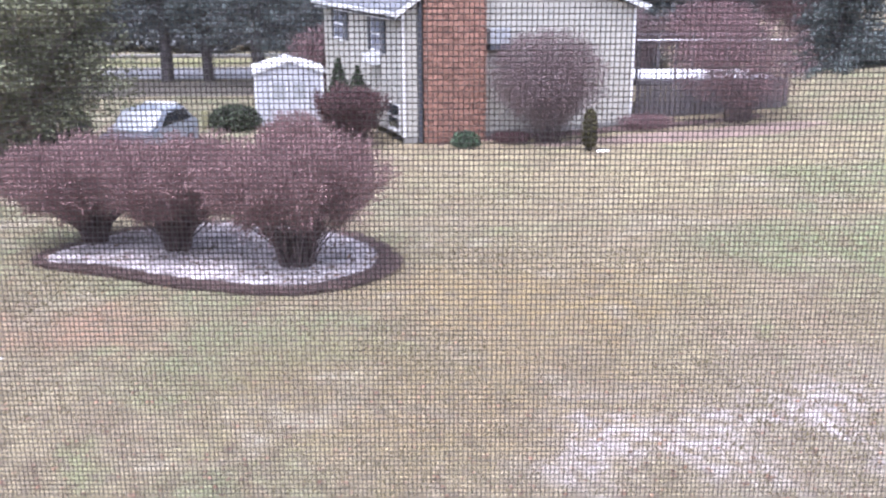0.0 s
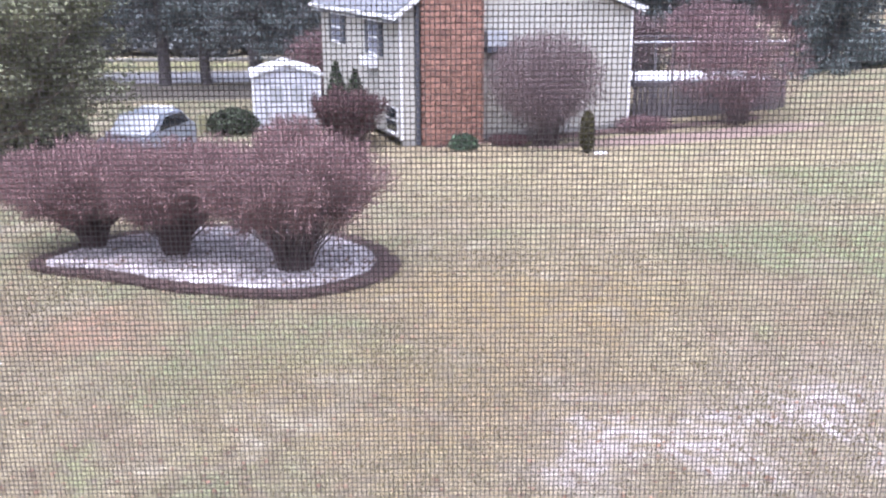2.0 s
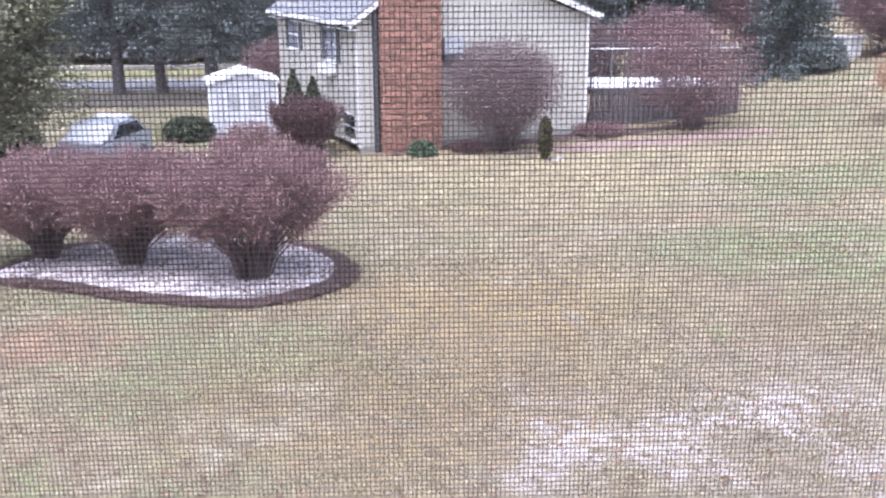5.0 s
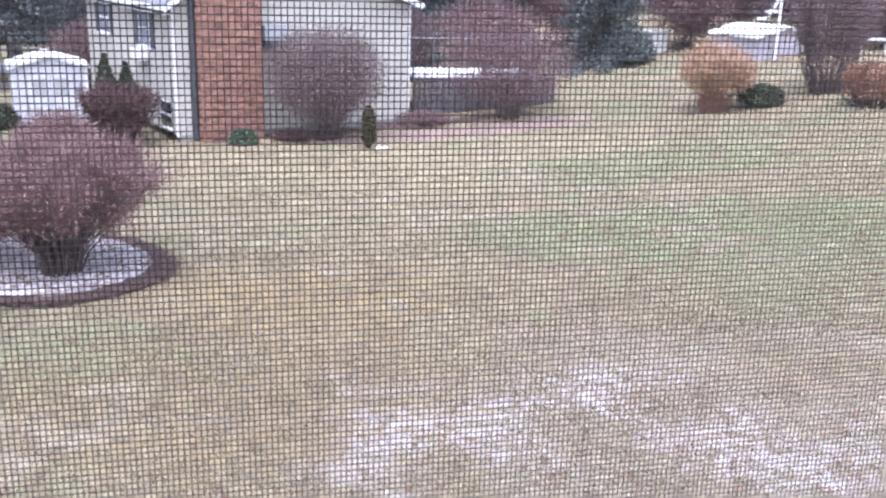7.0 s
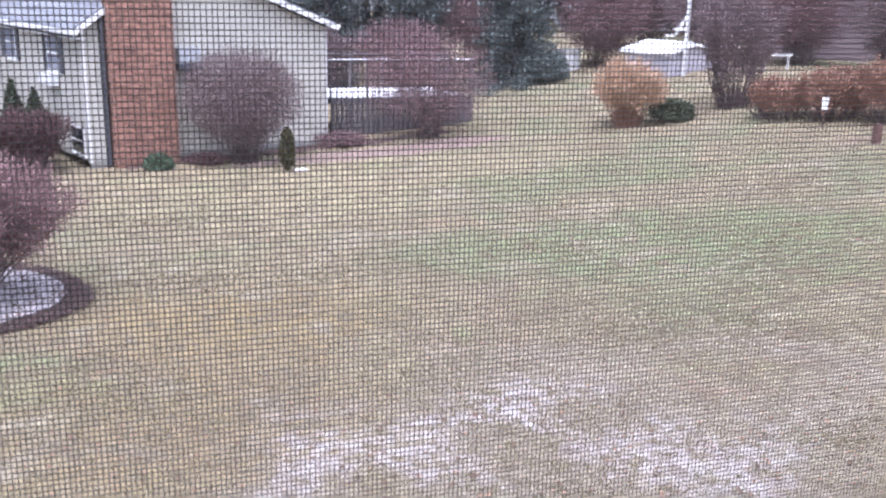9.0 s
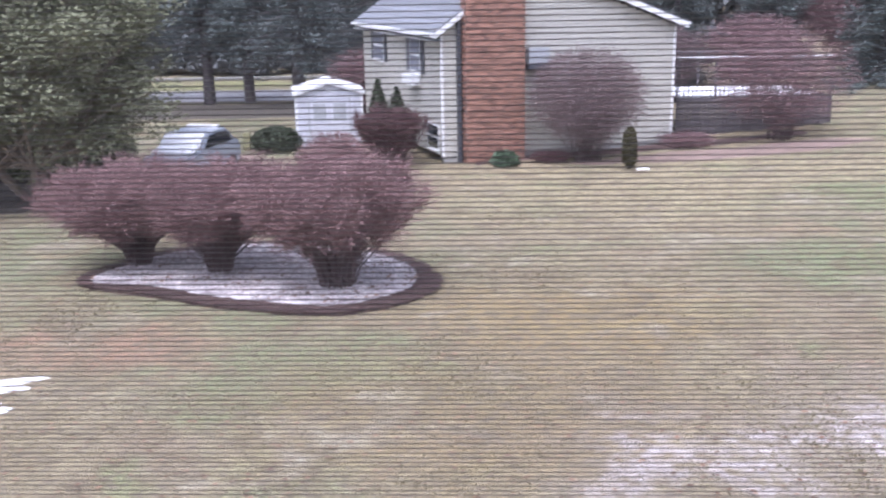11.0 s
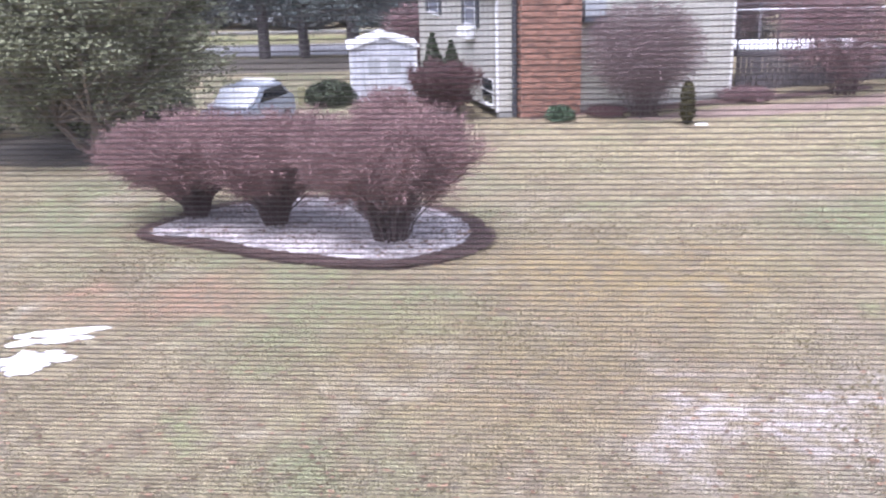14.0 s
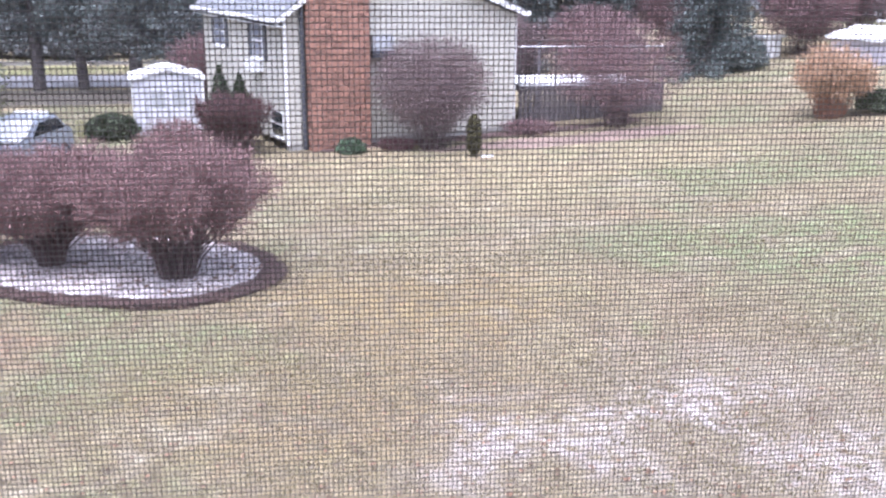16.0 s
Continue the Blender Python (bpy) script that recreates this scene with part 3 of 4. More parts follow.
# ---- the garden shed ----
def make_shed():
    x, y = -6.05, 38.2
    w, d, h, rise = 2.5, 2.2, 2.1, 0.36
    shed = empty("garden_shed", pose(x, y, 0, 0, 0, 12), "white vinyl garden shed with a low gabled roof and double doors", "shed")
    part("body", box(-w / 2, -d / 2, 0, w / 2, d / 2, h), SHED_WHITE, shed)
    part("gable", prism([(-w / 2, h), (w / 2, h), (0, h + rise)], -d / 2, d / 2), SHED_WHITE, shed)
    for s in (-1, 1):
        o = [(s * (w / 2 + 0.12), h - 0.05), (0, h + rise), (0, h + rise + 0.09), (s * (w / 2 + 0.12), h + 0.06)]
        part("roof_slope", prism(o, -d / 2 - 0.12, d / 2 + 0.12), TRIM, shed, "snow-white roof panel")
    for i in range(9):
        xx = -w / 2 + 0.05 + i * (w - 0.1) / 8
        part("rib", box(xx - 0.02, -d / 2 - 0.02, 0.05, xx + 0.02, -d / 2, h - 0.02), SHED_WHITE, shed)
    for s in (-1, 1):
        part("corner_trim", box(s * w / 2 - 0.06, -d / 2 - 0.03, 0.0, s * w / 2 + 0.03, -d / 2 + 0.05, h, 0.008), TRIM, shed)
    part("door_frame", box(-0.8, -d / 2 - 0.028, 0.04, 0.8, -d / 2 - 0.021, 1.9), AC_GREY, shed)
    for s in (-1, 1):
        dr = part("door", box(min(s * 0.015, s * 0.75), -d / 2 - 0.06, 0.08, max(s * 0.015, s * 0.75), -d / 2 - 0.03, 1.85, 0.006), SHED_WHITE, shed)
        for k in range(2):
            part("panel", box(min(s * 0.14, s * 0.62), -d / 2 - 0.066, 0.22 + k * 0.85, max(s * 0.14, s * 0.62), -d / 2 - 0.061, 0.88 + k * 0.85), AC_GREY if k else SHED_WHITE, dr)


make_shed()

# ---- the island bed with three bare shrubs ----
# outlines of the mulch and of the gravel on it, from the pointed west end round by the front
BED_RIM = ((-7.95, 18.0), (-6.36, 17.1), (-4.43, 16.1), (-2.6, 15.75), (-1.25, 16.6), (-0.85, 18.0), (-1.75, 20.0), (-3.6, 21.2), (-5.6, 21.4), (-7.3, 20.2))
BED_FILL = ((-7.65, 18.0), (-6.45, 17.6), (-4.6, 16.68), (-2.65, 16.15), (-1.65, 16.9), (-1.28, 18.3), (-2.05, 19.7), (-3.6, 20.7), (-5.5, 20.9), (-6.9, 20.0))
BED_MID = (-4.2, 18.6)


def around(outline, s):
    """The point at s (0 to 1) of the smooth closed line through an outline."""
    n = len(outline)
    k, u = int(s * n) % n, s * n % 1
    a, b, c, d = (outline[(k + o) % n] for o in (-1, 0, 1, 2))
    return tuple(0.5 * (2 * b[i] + (c[i] - a[i]) * u + (2 * a[i] - 5 * b[i] + 4 * c[i] - d[i]) * u * u + (3 * b[i] - a[i] - 3 * c[i] + d[i]) * u ** 3) for i in (0, 1))


def bed_point(s, f):
    """f = 0 in the middle, 1 at the rim of the gravel, 2 at the rim of the mulch."""
    p, q = around(BED_FILL, s), around(BED_RIM, s)
    if f <= 1:
        return tuple(BED_MID[i] + (p[i] - BED_MID[i]) * f for i in (0, 1))
    return tuple(p[i] + (q[i] - p[i]) * (f - 1) for i in (0, 1))


def make_bed():
    n = 90

    def ring(f, dz, wob):
        pts = []
        for i in range(n):
            x, y = bed_point(i / n, f)
            w = 1 + wob * noise.noise((x * 1.7, y * 1.7, wob * 40))
            x, y = BED_MID[0] + (x - BED_MID[0]) * w, BED_MID[1] + (y - BED_MID[1]) * w
            pts.append((x, y, ground_z(x, y) + dz))
        return pts

    def heap(name, rings, top, material):
        verts = [p for r in rings for p in r]
        k = len(rings) - 1
        faces = [(j * n + i, j * n + (i + 1) % n, (j + 1) * n + (i + 1) % n, (j + 1) * n + i) for j in range(k) for i in range(n)]
        verts.append((*BED_MID, ground_z(*BED_MID) + top))
        faces += [(k * n + i, k * n + (i + 1) % n, (k + 1) * n) for i in range(n)]
        return raw(name, verts, faces, material, smooth=True)

    tagged(heap("garden_bed", [ring(2.06, -0.06, 0.04), ring(1.95, 0.035, 0.04), ring(1.5, 0.07, 0.04), ring(0.9, 0.05, 0.04)], 0.05, EDGING), "island bed edged with dark brown mulch", "garden bed", kind="structure")
    tagged(heap("gravel", [ring(1.04, 0.05, 0.06), ring(0.99, 0.095, 0.06), ring(0.5, 0.12, 0.05)], 0.13, GRAVEL), "pale gravel spread over the island bed", "gravel", kind="stuff")


make_bed()
for i, (sx, sy, hh, rr, bb, sd) in enumerate(((-2.75, 17.42, 3.0, 2.15, 0.3, 11), (-5.25, 18.5, 2.75, 2.1, 0.18, 12), (-7.1, 19.2, 2.6, 2.2, 0.18, 13))):
    twig_shrub("bare_shrub", sx, sy, hh, rr, 150, 8400, STEM, TWIG, "dense leafless burgundy shrub rooted in the gravel bed", "shrub", sd, low=0.19, thick=0.022, fine=0.0046, base=bb, group="shrubs in the island bed", droop=0.79, bare=0.27, fan=0.06)

def scatter(name, material, n, seed, place, size, flat, label, category, leafy=False):
    """Small stones or dead leaves, each turned its own way and resting on the ground."""
    rng = np.random.default_rng(seed)
    pts = place(rng, n)
    n = len(pts)
    s = (size * rng.uniform(0.5, 1.5, n))[:, None]
    a = rng.uniform(0, 2 * math.pi, n)
    u = np.stack([np.cos(a), np.sin(a), rng.uniform(-0.25, 0.25, n)], 1) * s
    w = np.stack([-np.sin(a), np.cos(a), rng.uniform(-0.25, 0.25, n)], 1) * s * 0.7
    if leafy:
        v = np.stack([pts - u, pts - w, pts + u, pts + w], 1).reshape(-1, 3)
        f = np.arange(n * 4).reshape(-1, 4)
    else:
        h = np.array([0, 0, 1.0]) * s * flat
        v = np.stack([pts - u, pts - w, pts + u, pts + w, pts + h], 1).reshape(-1, 3)
        f = (np.arange(n)[:, None, None] * 5 + np.array([[0, 1, 4], [1, 2, 4], [2, 3, 4], [3, 0, 4]])[None]).reshape(-1, 3)
    tagged(bulk(name, v, f, material), label, category, kind="stuff")


def in_bed(lo, hi, lift):
    def place(rng, n):
        f = np.sqrt(rng.uniform(lo * lo, hi * hi, n))
        pts = [bed_point(a, b) for a, b in zip(rng.uniform(0, 1, n), f)]
        return np.array([(x, y, ground_z(x, y) + lift) for x, y in pts])
    return place


def on_lawn(rng, n):
    y = 6.5 + 24 * rng.uniform(0, 1, n) ** 1.4
    x = rng.uniform(-0.62, 0.95, n) * (y + 2)
    return np.stack([x, y, [ground_z(p, q) + 0.05 for p, q in zip(x, y)]], 1)


scatter("gravel_stones", STONE, 7000, 201, in_bed(0, 0.98, 0.115), 0.035, 0.6, "loose pale gravel stones on the island bed", "gravel")
scatter("bed_leaves", DEAD_LEAF, 550, 202, in_bed(0.1, 1.05, 0.14), 0.04, 0, "brown dead leaves caught in the gravel", "leaves", True)
scatter("mulch_chips", EDGING, 3500, 203, in_bed(0.98, 2.1, 0.07), 0.045, 0.5, "ragged mulch chips round the island bed", "mulch", True)
scatter("fallen_leaves", DEAD_LEAF, 7000, 204, on_lawn, 0.032, 0, "scattered dead leaves on the lawn", "leaves", True)

# ---- planting round the house ----
twig_shrub("round_shrub", 3.55, 33.5, 4.15, 2.35, 60, 5800, STEM, GREY_TWIG, "leafless rounded grey-brown shrub against the gable wall", "shrub", 21, low=0.12, thick=0.018, base=0.45, fine=0.0041, ball=True, mid=0.56, tall=0.34)
twig_shrub("corner_shrub", -3.2, 33.3, 2.45, 1.5, 100, 4600, STEM, DARK_TWIG, "dense dark burgundy shrub at the house corner", "shrub", 22, low=0.15, fine=0.008, base=0.4)
upright_shrub("small_conifer", -3.7, 34.8, 0.85, 2.8, YEW, "pointed dark green conifer behind the burgundy shrub", "conifer", 31, 2400, 0.07, 0.88)
upright_shrub("small_conifer", -3.05, 35.0, 0.85, 2.5, YEW, "pointed dark green conifer behind the burgundy shrub", "conifer", 32, 2400, 0.07, 0.88)
upright_shrub("clipped_evergreen", 4.8, 31.8, 0.24, 1.4, OLIVE, "narrow clipped evergreen standing in the lawn", "shrub", 33, 2600, 0.05, 0.05)
upright_shrub("green_shrub", 0.75, 32.9, 0.55, 0.5, IVY, "low bright green shrub at the foot of the chimney", "shrub", 34, 1500, 0.07, 0.3)

twig_shrub("brown_shrub", -4.25, 27.6, 1.95, 1.25, 80, 3600, STEM, TWIG, "rounded reddish-brown shrub between the bed and the shed", "shrub", 23, low=0.2, fine=0.006, base=0.4, ball=True)

twig_shrub("low_corner_shrub", 7.6, 36.4, 0.45, 1.2, 40, 1300, STEM, RED_TWIG, "low reddish bare shrub at the far corner of the gable wall", "shrub", 24, low=0.2, fine=0.007, base=0.3, ball=True)
twig_shrub("low_wall_shrub", 2.35, 33.5, 0.38, 0.8, 40, 1200, STEM, DARK_TWIG, "flat dark bare shrub at the foot of the gable wall", "shrub", 25, low=0.2, fine=0.007, base=0.3, ball=True)

# ---- deck behind the house ----
def make_deck():
    deck = empty("deck", pose(7.55, 38.6, 0.0, 0, 0, 0), "raised weathered wooden deck with snow on its boards and rail", "deck")
    w, d, h = 6.0, 3.4, 1.55
    part("platform", box(0, 0, h - 0.2, w, d, h), DECKWOOD, deck)
    part("snow_cover", box(0.02, 0.05, h + 0.004, w - 0.6, d - 0.05, h + 0.07, 0.02), SNOW, deck, "thin white snow cover")
    for i in range(30):
        part("skirt_board", box(i * w / 30 + 0.01, -0.04, -0.4, (i + 1) * w / 30 - 0.015, -0.003, h - 0.05), DECKWOOD, deck)
    for i in range(5):
        part("post", box(i * (w - 0.1) / 4, d - 0.1, -0.4, i * (w - 0.1) / 4 + 0.1, d, h + 1.5), DECKWOOD, deck)
        part("post", box(i * (w - 0.1) / 4, 0.01, h + 0.003, i * (w - 0.1) / 4 + 0.07, 0.08, h + 1.5), DECKWOOD, deck)
    part("rail", box(-0.05, d - 0.12, h + 1.5, w + 0.05, d + 0.04, h + 1.54), DECKWOOD, deck)
    part("rail", box(-0.05, -0.03, h + 1.5, w + 0.05, 0.13, h + 1.54), DECKWOOD, deck)
    part("snow_on_rail", box(-0.04, -0.02, h + 1.544, w, 0.12, h + 1.575, 0.015), SNOW, deck, "white snow on the rail")
    for i in range(34):
        xx = 0.13 + i * (w - 0.26) / 33
        part("baluster", box(xx - 0.012, 0.035, h + 0.075, xx + 0.012, 0.065, h + 1.5), DECKWOOD, deck)


make_deck()
twig_shrub("red_shrub", 10.9, 36.3, 4.5, 3.0, 60, 2300, STEM, RED_TWIG, "wide leafless reddish shrub in front of the deck", "shrub", 41, low=0.2, fine=0.005, thick=0.016, base=0.5, ball=True)

# ---- the far side of the lawn ----
conifer("spruce", 18.3, 46.0, 12, 2.8, 0.2, 0.25, NEEDLE, 51, "dark dense spruce at the back of the lawn", per=340, tiers=34)
conifer("spruce", 15.3, 53.5, 13, 2.8, 0.4, 0.25, NEEDLE, 52, "dark dense spruce at the back of the lawn", per=240, tiers=34)
upright_shrub("low_evergreen", 19.6, 45.0, 1.2, 1.5, NEEDLE, "low dark evergreen at the foot of the spruce", "shrub", 54, 3000, 0.09, 0.2)
twig_shrub("straw_grass", 17.35, 32.3, 3.05, 1.6, 230, 7200, RUST_TWIG, STRAW, "fan of orange straw-coloured ornamental grass", "ornamental grass", 61, low=0.25, thick=0.011, fine=0.006, base=0.45, droop=0.62, flat=0.95)
upright_shrub("ball_shrub", 18.95, 31.8, 0.85, 0.75, YEW, "low dark green rounded shrub beside the straw-coloured grass", "shrub", 62, 2400, 0.07, 0.1)
twig_shrub("twiggy_tree", 21.7, 32.0, 5.2, 2.0, 90, 3000, STEM, GREY_TWIG, "leafless multi-stemmed grey tree with a dark foot", "tree", 63, low=0.2, fine=0.007, base=0.65)
for i, (hx, hy, hr, hh) in enumerate(((21.3, 28.7, 1.2, 1.7), (22.2, 27.0, 1.4, 2.0), (22.9, 25.1, 1.6, 2.2), (23.6, 23.0, 1.8, 2.35), (24.3, 20.6, 1.8, 2.4))):
    twig_shrub("rust_hedge_shrub", hx, hy, hh, hr, 70, 3200, STEM, RUST_TWIG, "rust-brown winter hedge shrub", "shrub", 70 + i, low=0.15, fine=0.0085, base=0.8, group="rust-brown hedge")

# ---- trees to the west, and the road behind them ----
broad_tree("evergreen_tree", -13.0, 27.4, 4.15, 6.9, 0.85, 330, 330, LEAF, 0.068, PALE_BARK, "broad low evergreen tree with olive leaves and pale forked stems", 81, clump_r=0.85)
for i, (px, py, ph, pr, pb, tr) in enumerate(((-14.5, 51.5, 17, 3.6, 3.4, 0.33), (-12.3, 51.6, 17, 3.4, 3.6, 0.3), (-9.3, 50.5, 16, 3.6, 2.6, 0.36), (-18.5, 52, 18, 3.6, 3.0, 0.33), (-23, 50, 17, 3.8, 2.4, 0.33), (-6.0, 57, 18, 4.0, 3.0, 0.33))):
    conifer("pine", px, py, ph, pr, pb, tr, NEEDLE, 90 + i, "tall dark pine with a bare lower trunk", per=200, tiers=28, group="roadside pines")


conifer("spruce", 10.6, 55.0, 13, 3.2, 0.2, 0.25, NEEDLE, 53, "dark dense spruce behind the house", per=200, tiers=34)

# ---- brush and outbuildings beyond the lawn ----
for i, (bx, by, bh, br, m, nm) in enumerate(((23.5, 47, 5.0, 2.8, RED_TWIG, "reddish"), (28.5, 45, 5.5, 3.0, GREY_TWIG, "grey"), (31, 41, 5.5, 3.0, RED_TWIG, "reddish"), (33, 36.5, 5.5, 3.0, GREY_TWIG, "grey"), (34, 31.5, 6.0, 3.2, RED_TWIG, "reddish"), (29, 52, 7.0, 3.5, RED_TWIG, "reddish"), (38, 44, 8.0, 4.0, GREY_TWIG, "grey"), (40, 36, 8.0, 4.0, RED_TWIG, "reddish"), (19.5, 54, 5.0, 3.0, RED_TWIG, "reddish"), (9.0, 50.0, 4.0, 2.8, GREY_TWIG, "grey"), (13.2, 49.0, 4.0, 2.8, RED_TWIG, "reddish"))):
    twig_shrub("brush", bx, by, bh, br, 60, 3000, STEM, m, "tall leafless " + nm + " brush at the edge of the lawn", "brush", 140 + i, low=0.15, fine=0.0095, base=0.9, ball=True, group="brush beyond the lawn")


def make_outbuilding(x, y, w, d, h, rise, turn, m, label, top=SHINGLE):
    ob = empty("outbuilding", pose(x, y, ground_z(x, y), 0, 0, turn), label, "outbuilding")
    part("wall", box(-w / 2, -d / 2, -0.3, w / 2, d / 2, h), m, ob)
    part("gable", prism([(-w / 2, h + 0.002), (w / 2, h + 0.002), (0, h + rise)], -d / 2, d / 2), m, ob)
    for s in (-1, 1):
        part("roof_slope", prism([(s * (w / 2 + 0.2), h - 0.1), (0, h + rise + 0.02), (0, h + rise + 0.14), (s * (w / 2 + 0.2), h + 0.02)], -d / 2 - 0.2, d / 2 + 0.2), top, ob)
    if h < 2:
        return
    win = part("window", box(-0.5, -d / 2 - 0.04, 1.0, 0.5, -d / 2, 2.0), TRIM, ob)
    part("pane", box(-0.42, -d / 2 - 0.046, 1.08, 0.42, -d / 2 - 0.042, 1.92), GLASS, win)


make_outbuilding(24.8, 42.2, 3.5, 2.6, 1.0, 0.3, 20, PALE_BLUE, "pale lavender-white outbuilding with snow on its roof", SNOW)
white_box = empty("garden_box", pose(21.8, 47.4, ground_z(21.8, 47.4), 0, 0, 20), "plain white garden box at the back of the lawn", "box")
part("body", box(-0.56, -0.4, -0.1, 0.56, 0.4, 1.0, 0.02), TRIM, white_box)
part("lid", box(-0.7, -0.5, 1.003, 0.7, 0.5, 1.1, 0.02), TRIM, white_box)


def mulch_strip():
    v = []
    n = 40
    for i in range(n + 1):
        u = 0.9 + 13.0 * i / n
        for off, dz in ((-0.02, 0.03), (-0.75 - 0.25 * noise.noise((u * 0.8, 0, 3)), 0.035), (-0.95 - 0.25 * noise.noise((u * 0.8, 0, 3)), -0.03)):
            q = HOUSE @ Vector((u, off, 0))
            if u > WIDE:
                q = HOUSE @ Vector((WIDE, off, 0)) + Vector((u - WIDE, 0.15 * (u - WIDE), 0))
            v.append((q.x, q.y, ground_z(q.x, q.y) + dz))
    f = [(i * 3 + k, (i + 1) * 3 + k, (i + 1) * 3 + k + 1, i * 3 + k + 1) for i in range(n) for k in range(2)]
    tagged(raw("mulch_border", v, f, EDGING, smooth=True), "reddish-brown mulch border along the house and deck", "mulch border", kind="structure")


mulch_strip()


def leaf_border():
    """Fallen reddish leaves that widen from the gable wall towards the deck."""
    v, n = [], 40
    for i in range(n + 1):
        x = 3.0 + 10.5 * i / n
        front = 32.35 + 0.02 * (x - 3) + 0.03 * max(0, x - 6) ** 1.7 + 0.25 * noise.noise((x * 0.9, 2, 5))
        wide = min(1, (x - 2.6) / 4) * 2.0 * min(1, (13.8 - x) / 2)
        for f, dz in ((0, -0.03), (0.12, 0.03), (1, 0.03)):
            v.append((x, front + 0.5 + wide * f, ground_z(x, front + 0.5 + wide * f) + dz))
    f = [(i * 3 + k, (i + 1) * 3 + k, (i + 1) * 3 + k + 1, i * 3 + k + 1) for i in range(n) for k in range(2)]
    tagged(raw("leaf_border", v, f, LEAF_BED, smooth=True), "pinkish-brown fallen leaves before the gable wall and deck", "leaf litter", kind="structure")


leaf_border()

make_outbuilding(37, 46.5, 9, 6, 4.2, 1.8, 40, MAUVE, "mauve-brown house half hidden behind brush")
post = empty("white_post", pose(24.5, 40.4, ground_z(24.5, 40.4), 0, 0, 10), "tall slim white post with stepped braces before the pale outbuilding", "post")
part("shaft", box(-0.07, -0.06, -0.2, 0.07, 0.06, 3.9, 0.01), TRIM, post)
part("arm", box(-0.75, -0.05, 2.05, -0.072, 0.05, 2.17, 0.01), TRIM, post)
part("arm", box(-1.25, -0.05, 1.75, -0.7, 0.05, 1.87, 0.01), TRIM, post)
part("brace", prism([(-0.72, 1.88), (-0.58, 1.88), (-0.08, 2.6), (-0.08, 2.78)], -0.04, 0.04), TRIM, post)
rail = empty("white_rail", pose(28.6, 39.2, ground_z(28.6, 39.2), 0, 0, -5), "low white rail on two posts among the brush", "rail")
part("bar", box(-0.8, -0.05, 0.62, 0.8, 0.05, 0.74, 0.01), TRIM, rail)
for px in (-0.6, 0.6):
    part("post", box(px - 0.04, -0.04, -0.1, px + 0.04, 0.04, 0.617), TRIM, rail)
marker = empty("garden_sign", pose(20.9, 25.9, ground_z(20.9, 25.9), 0, 0, -38), "small pale sign on a stake before the rusty hedge", "sign")
part("stake", box(-0.015, -0.015, -0.1, 0.015, 0.015, 0.78, 0.002), BROWN_FENCE, marker)
part("plate", box(-0.09, -0.02, 0.62, 0.09, -0.016, 1.0, 0.001), TRIM, marker)
tagged(link("dark_post", box(-0.11, -0.11, 0.0, 0.11, 0.11, 0.6, 0.03), BROWN_FENCE, m=pose(20.4, 22.9, ground_z(20.4, 22.9) - 0.05)), "stubby dark brown post at the lawn's edge", "post")
tagged(link("utility_post", box(-0.14, -0.12, 0.0, 0.14, 0.12, 0.75, 0.03), YELLOW, m=pose(-9.0, 36.8, -0.05)), "dull yellow utility post beside the parked car", "post")


def pine_litter():
    v, f, n = [], [], 30
    for i in range(n + 1):
        x = -40 + 36 * i / n
        w = 0.8 * noise.noise((x * 0.3, 1, 1))
        for y, dz in ((45.5 + w, -0.02), (46.2 + w, 0.03), (50.8 - w * 0.5, 0.04), (51.5 - w * 0.5, -0.02)):
            v.append((x, y, dz))
    f = [(i * 4 + k, (i + 1) * 4 + k, (i + 1) * 4 + k + 1, i * 4 + k + 1) for i in range(n) for k in range(3)]
    tagged(raw("pine_litter", v, f, DARK_GROUND, smooth=True), "dark fallen needles under the roadside pines", "leaf litter", kind="structure")


pine_litter()

# ragged dark brown sheet laid on the lawn under the tree
def dark_ground_patch():
    n, v = 40, []
    for f, dz in ((1.0, -0.03), (0.93, 0.035), (0.4, 0.05)):
        for i in range(n):
            a = 2 * math.pi * i / n
            r = 4.3 * f * (1 + 0.12 * noise.noise((math.cos(a) * 2, math.sin(a) * 2, 9)))
            x, y = -13.2 + r * math.cos(a) * 1.2, 28.4 + r * math.sin(a) * 0.75
            v.append((x, y, ground_z(x, y) + dz))
    f = [(j * n + i, j * n + (i + 1) % n, (j + 1) * n + (i + 1) % n, (j + 1) * n + i) for j in range(2) for i in range(n)]
    v.append((-13.2, 28.4, ground_z(-13.2, 28.4) + 0.06))
    f += [(2 * n + i, 2 * n + (i + 1) % n, 3 * n) for i in range(n)]
    tagged(raw("dark_ground_patch", v, f, DARK_GROUND, smooth=True), "dark brown ground under the evergreen tree", "leaf litter", kind="structure")


dark_ground_patch()
for i, (hx, hy, hr, hh) in enumerate(((-15.5, 31.5, 1.8, 2.2), (-18.5, 30.5, 2.0, 2.4), (-13.2, 32.5, 1.4, 1.7))):
    upright_shrub("dark_shrub", hx, hy, hr, hh, YEW, "dark rounded evergreen shrub behind the broad tree", "shrub", 170 + i, 4500, 0.09, 0.2)


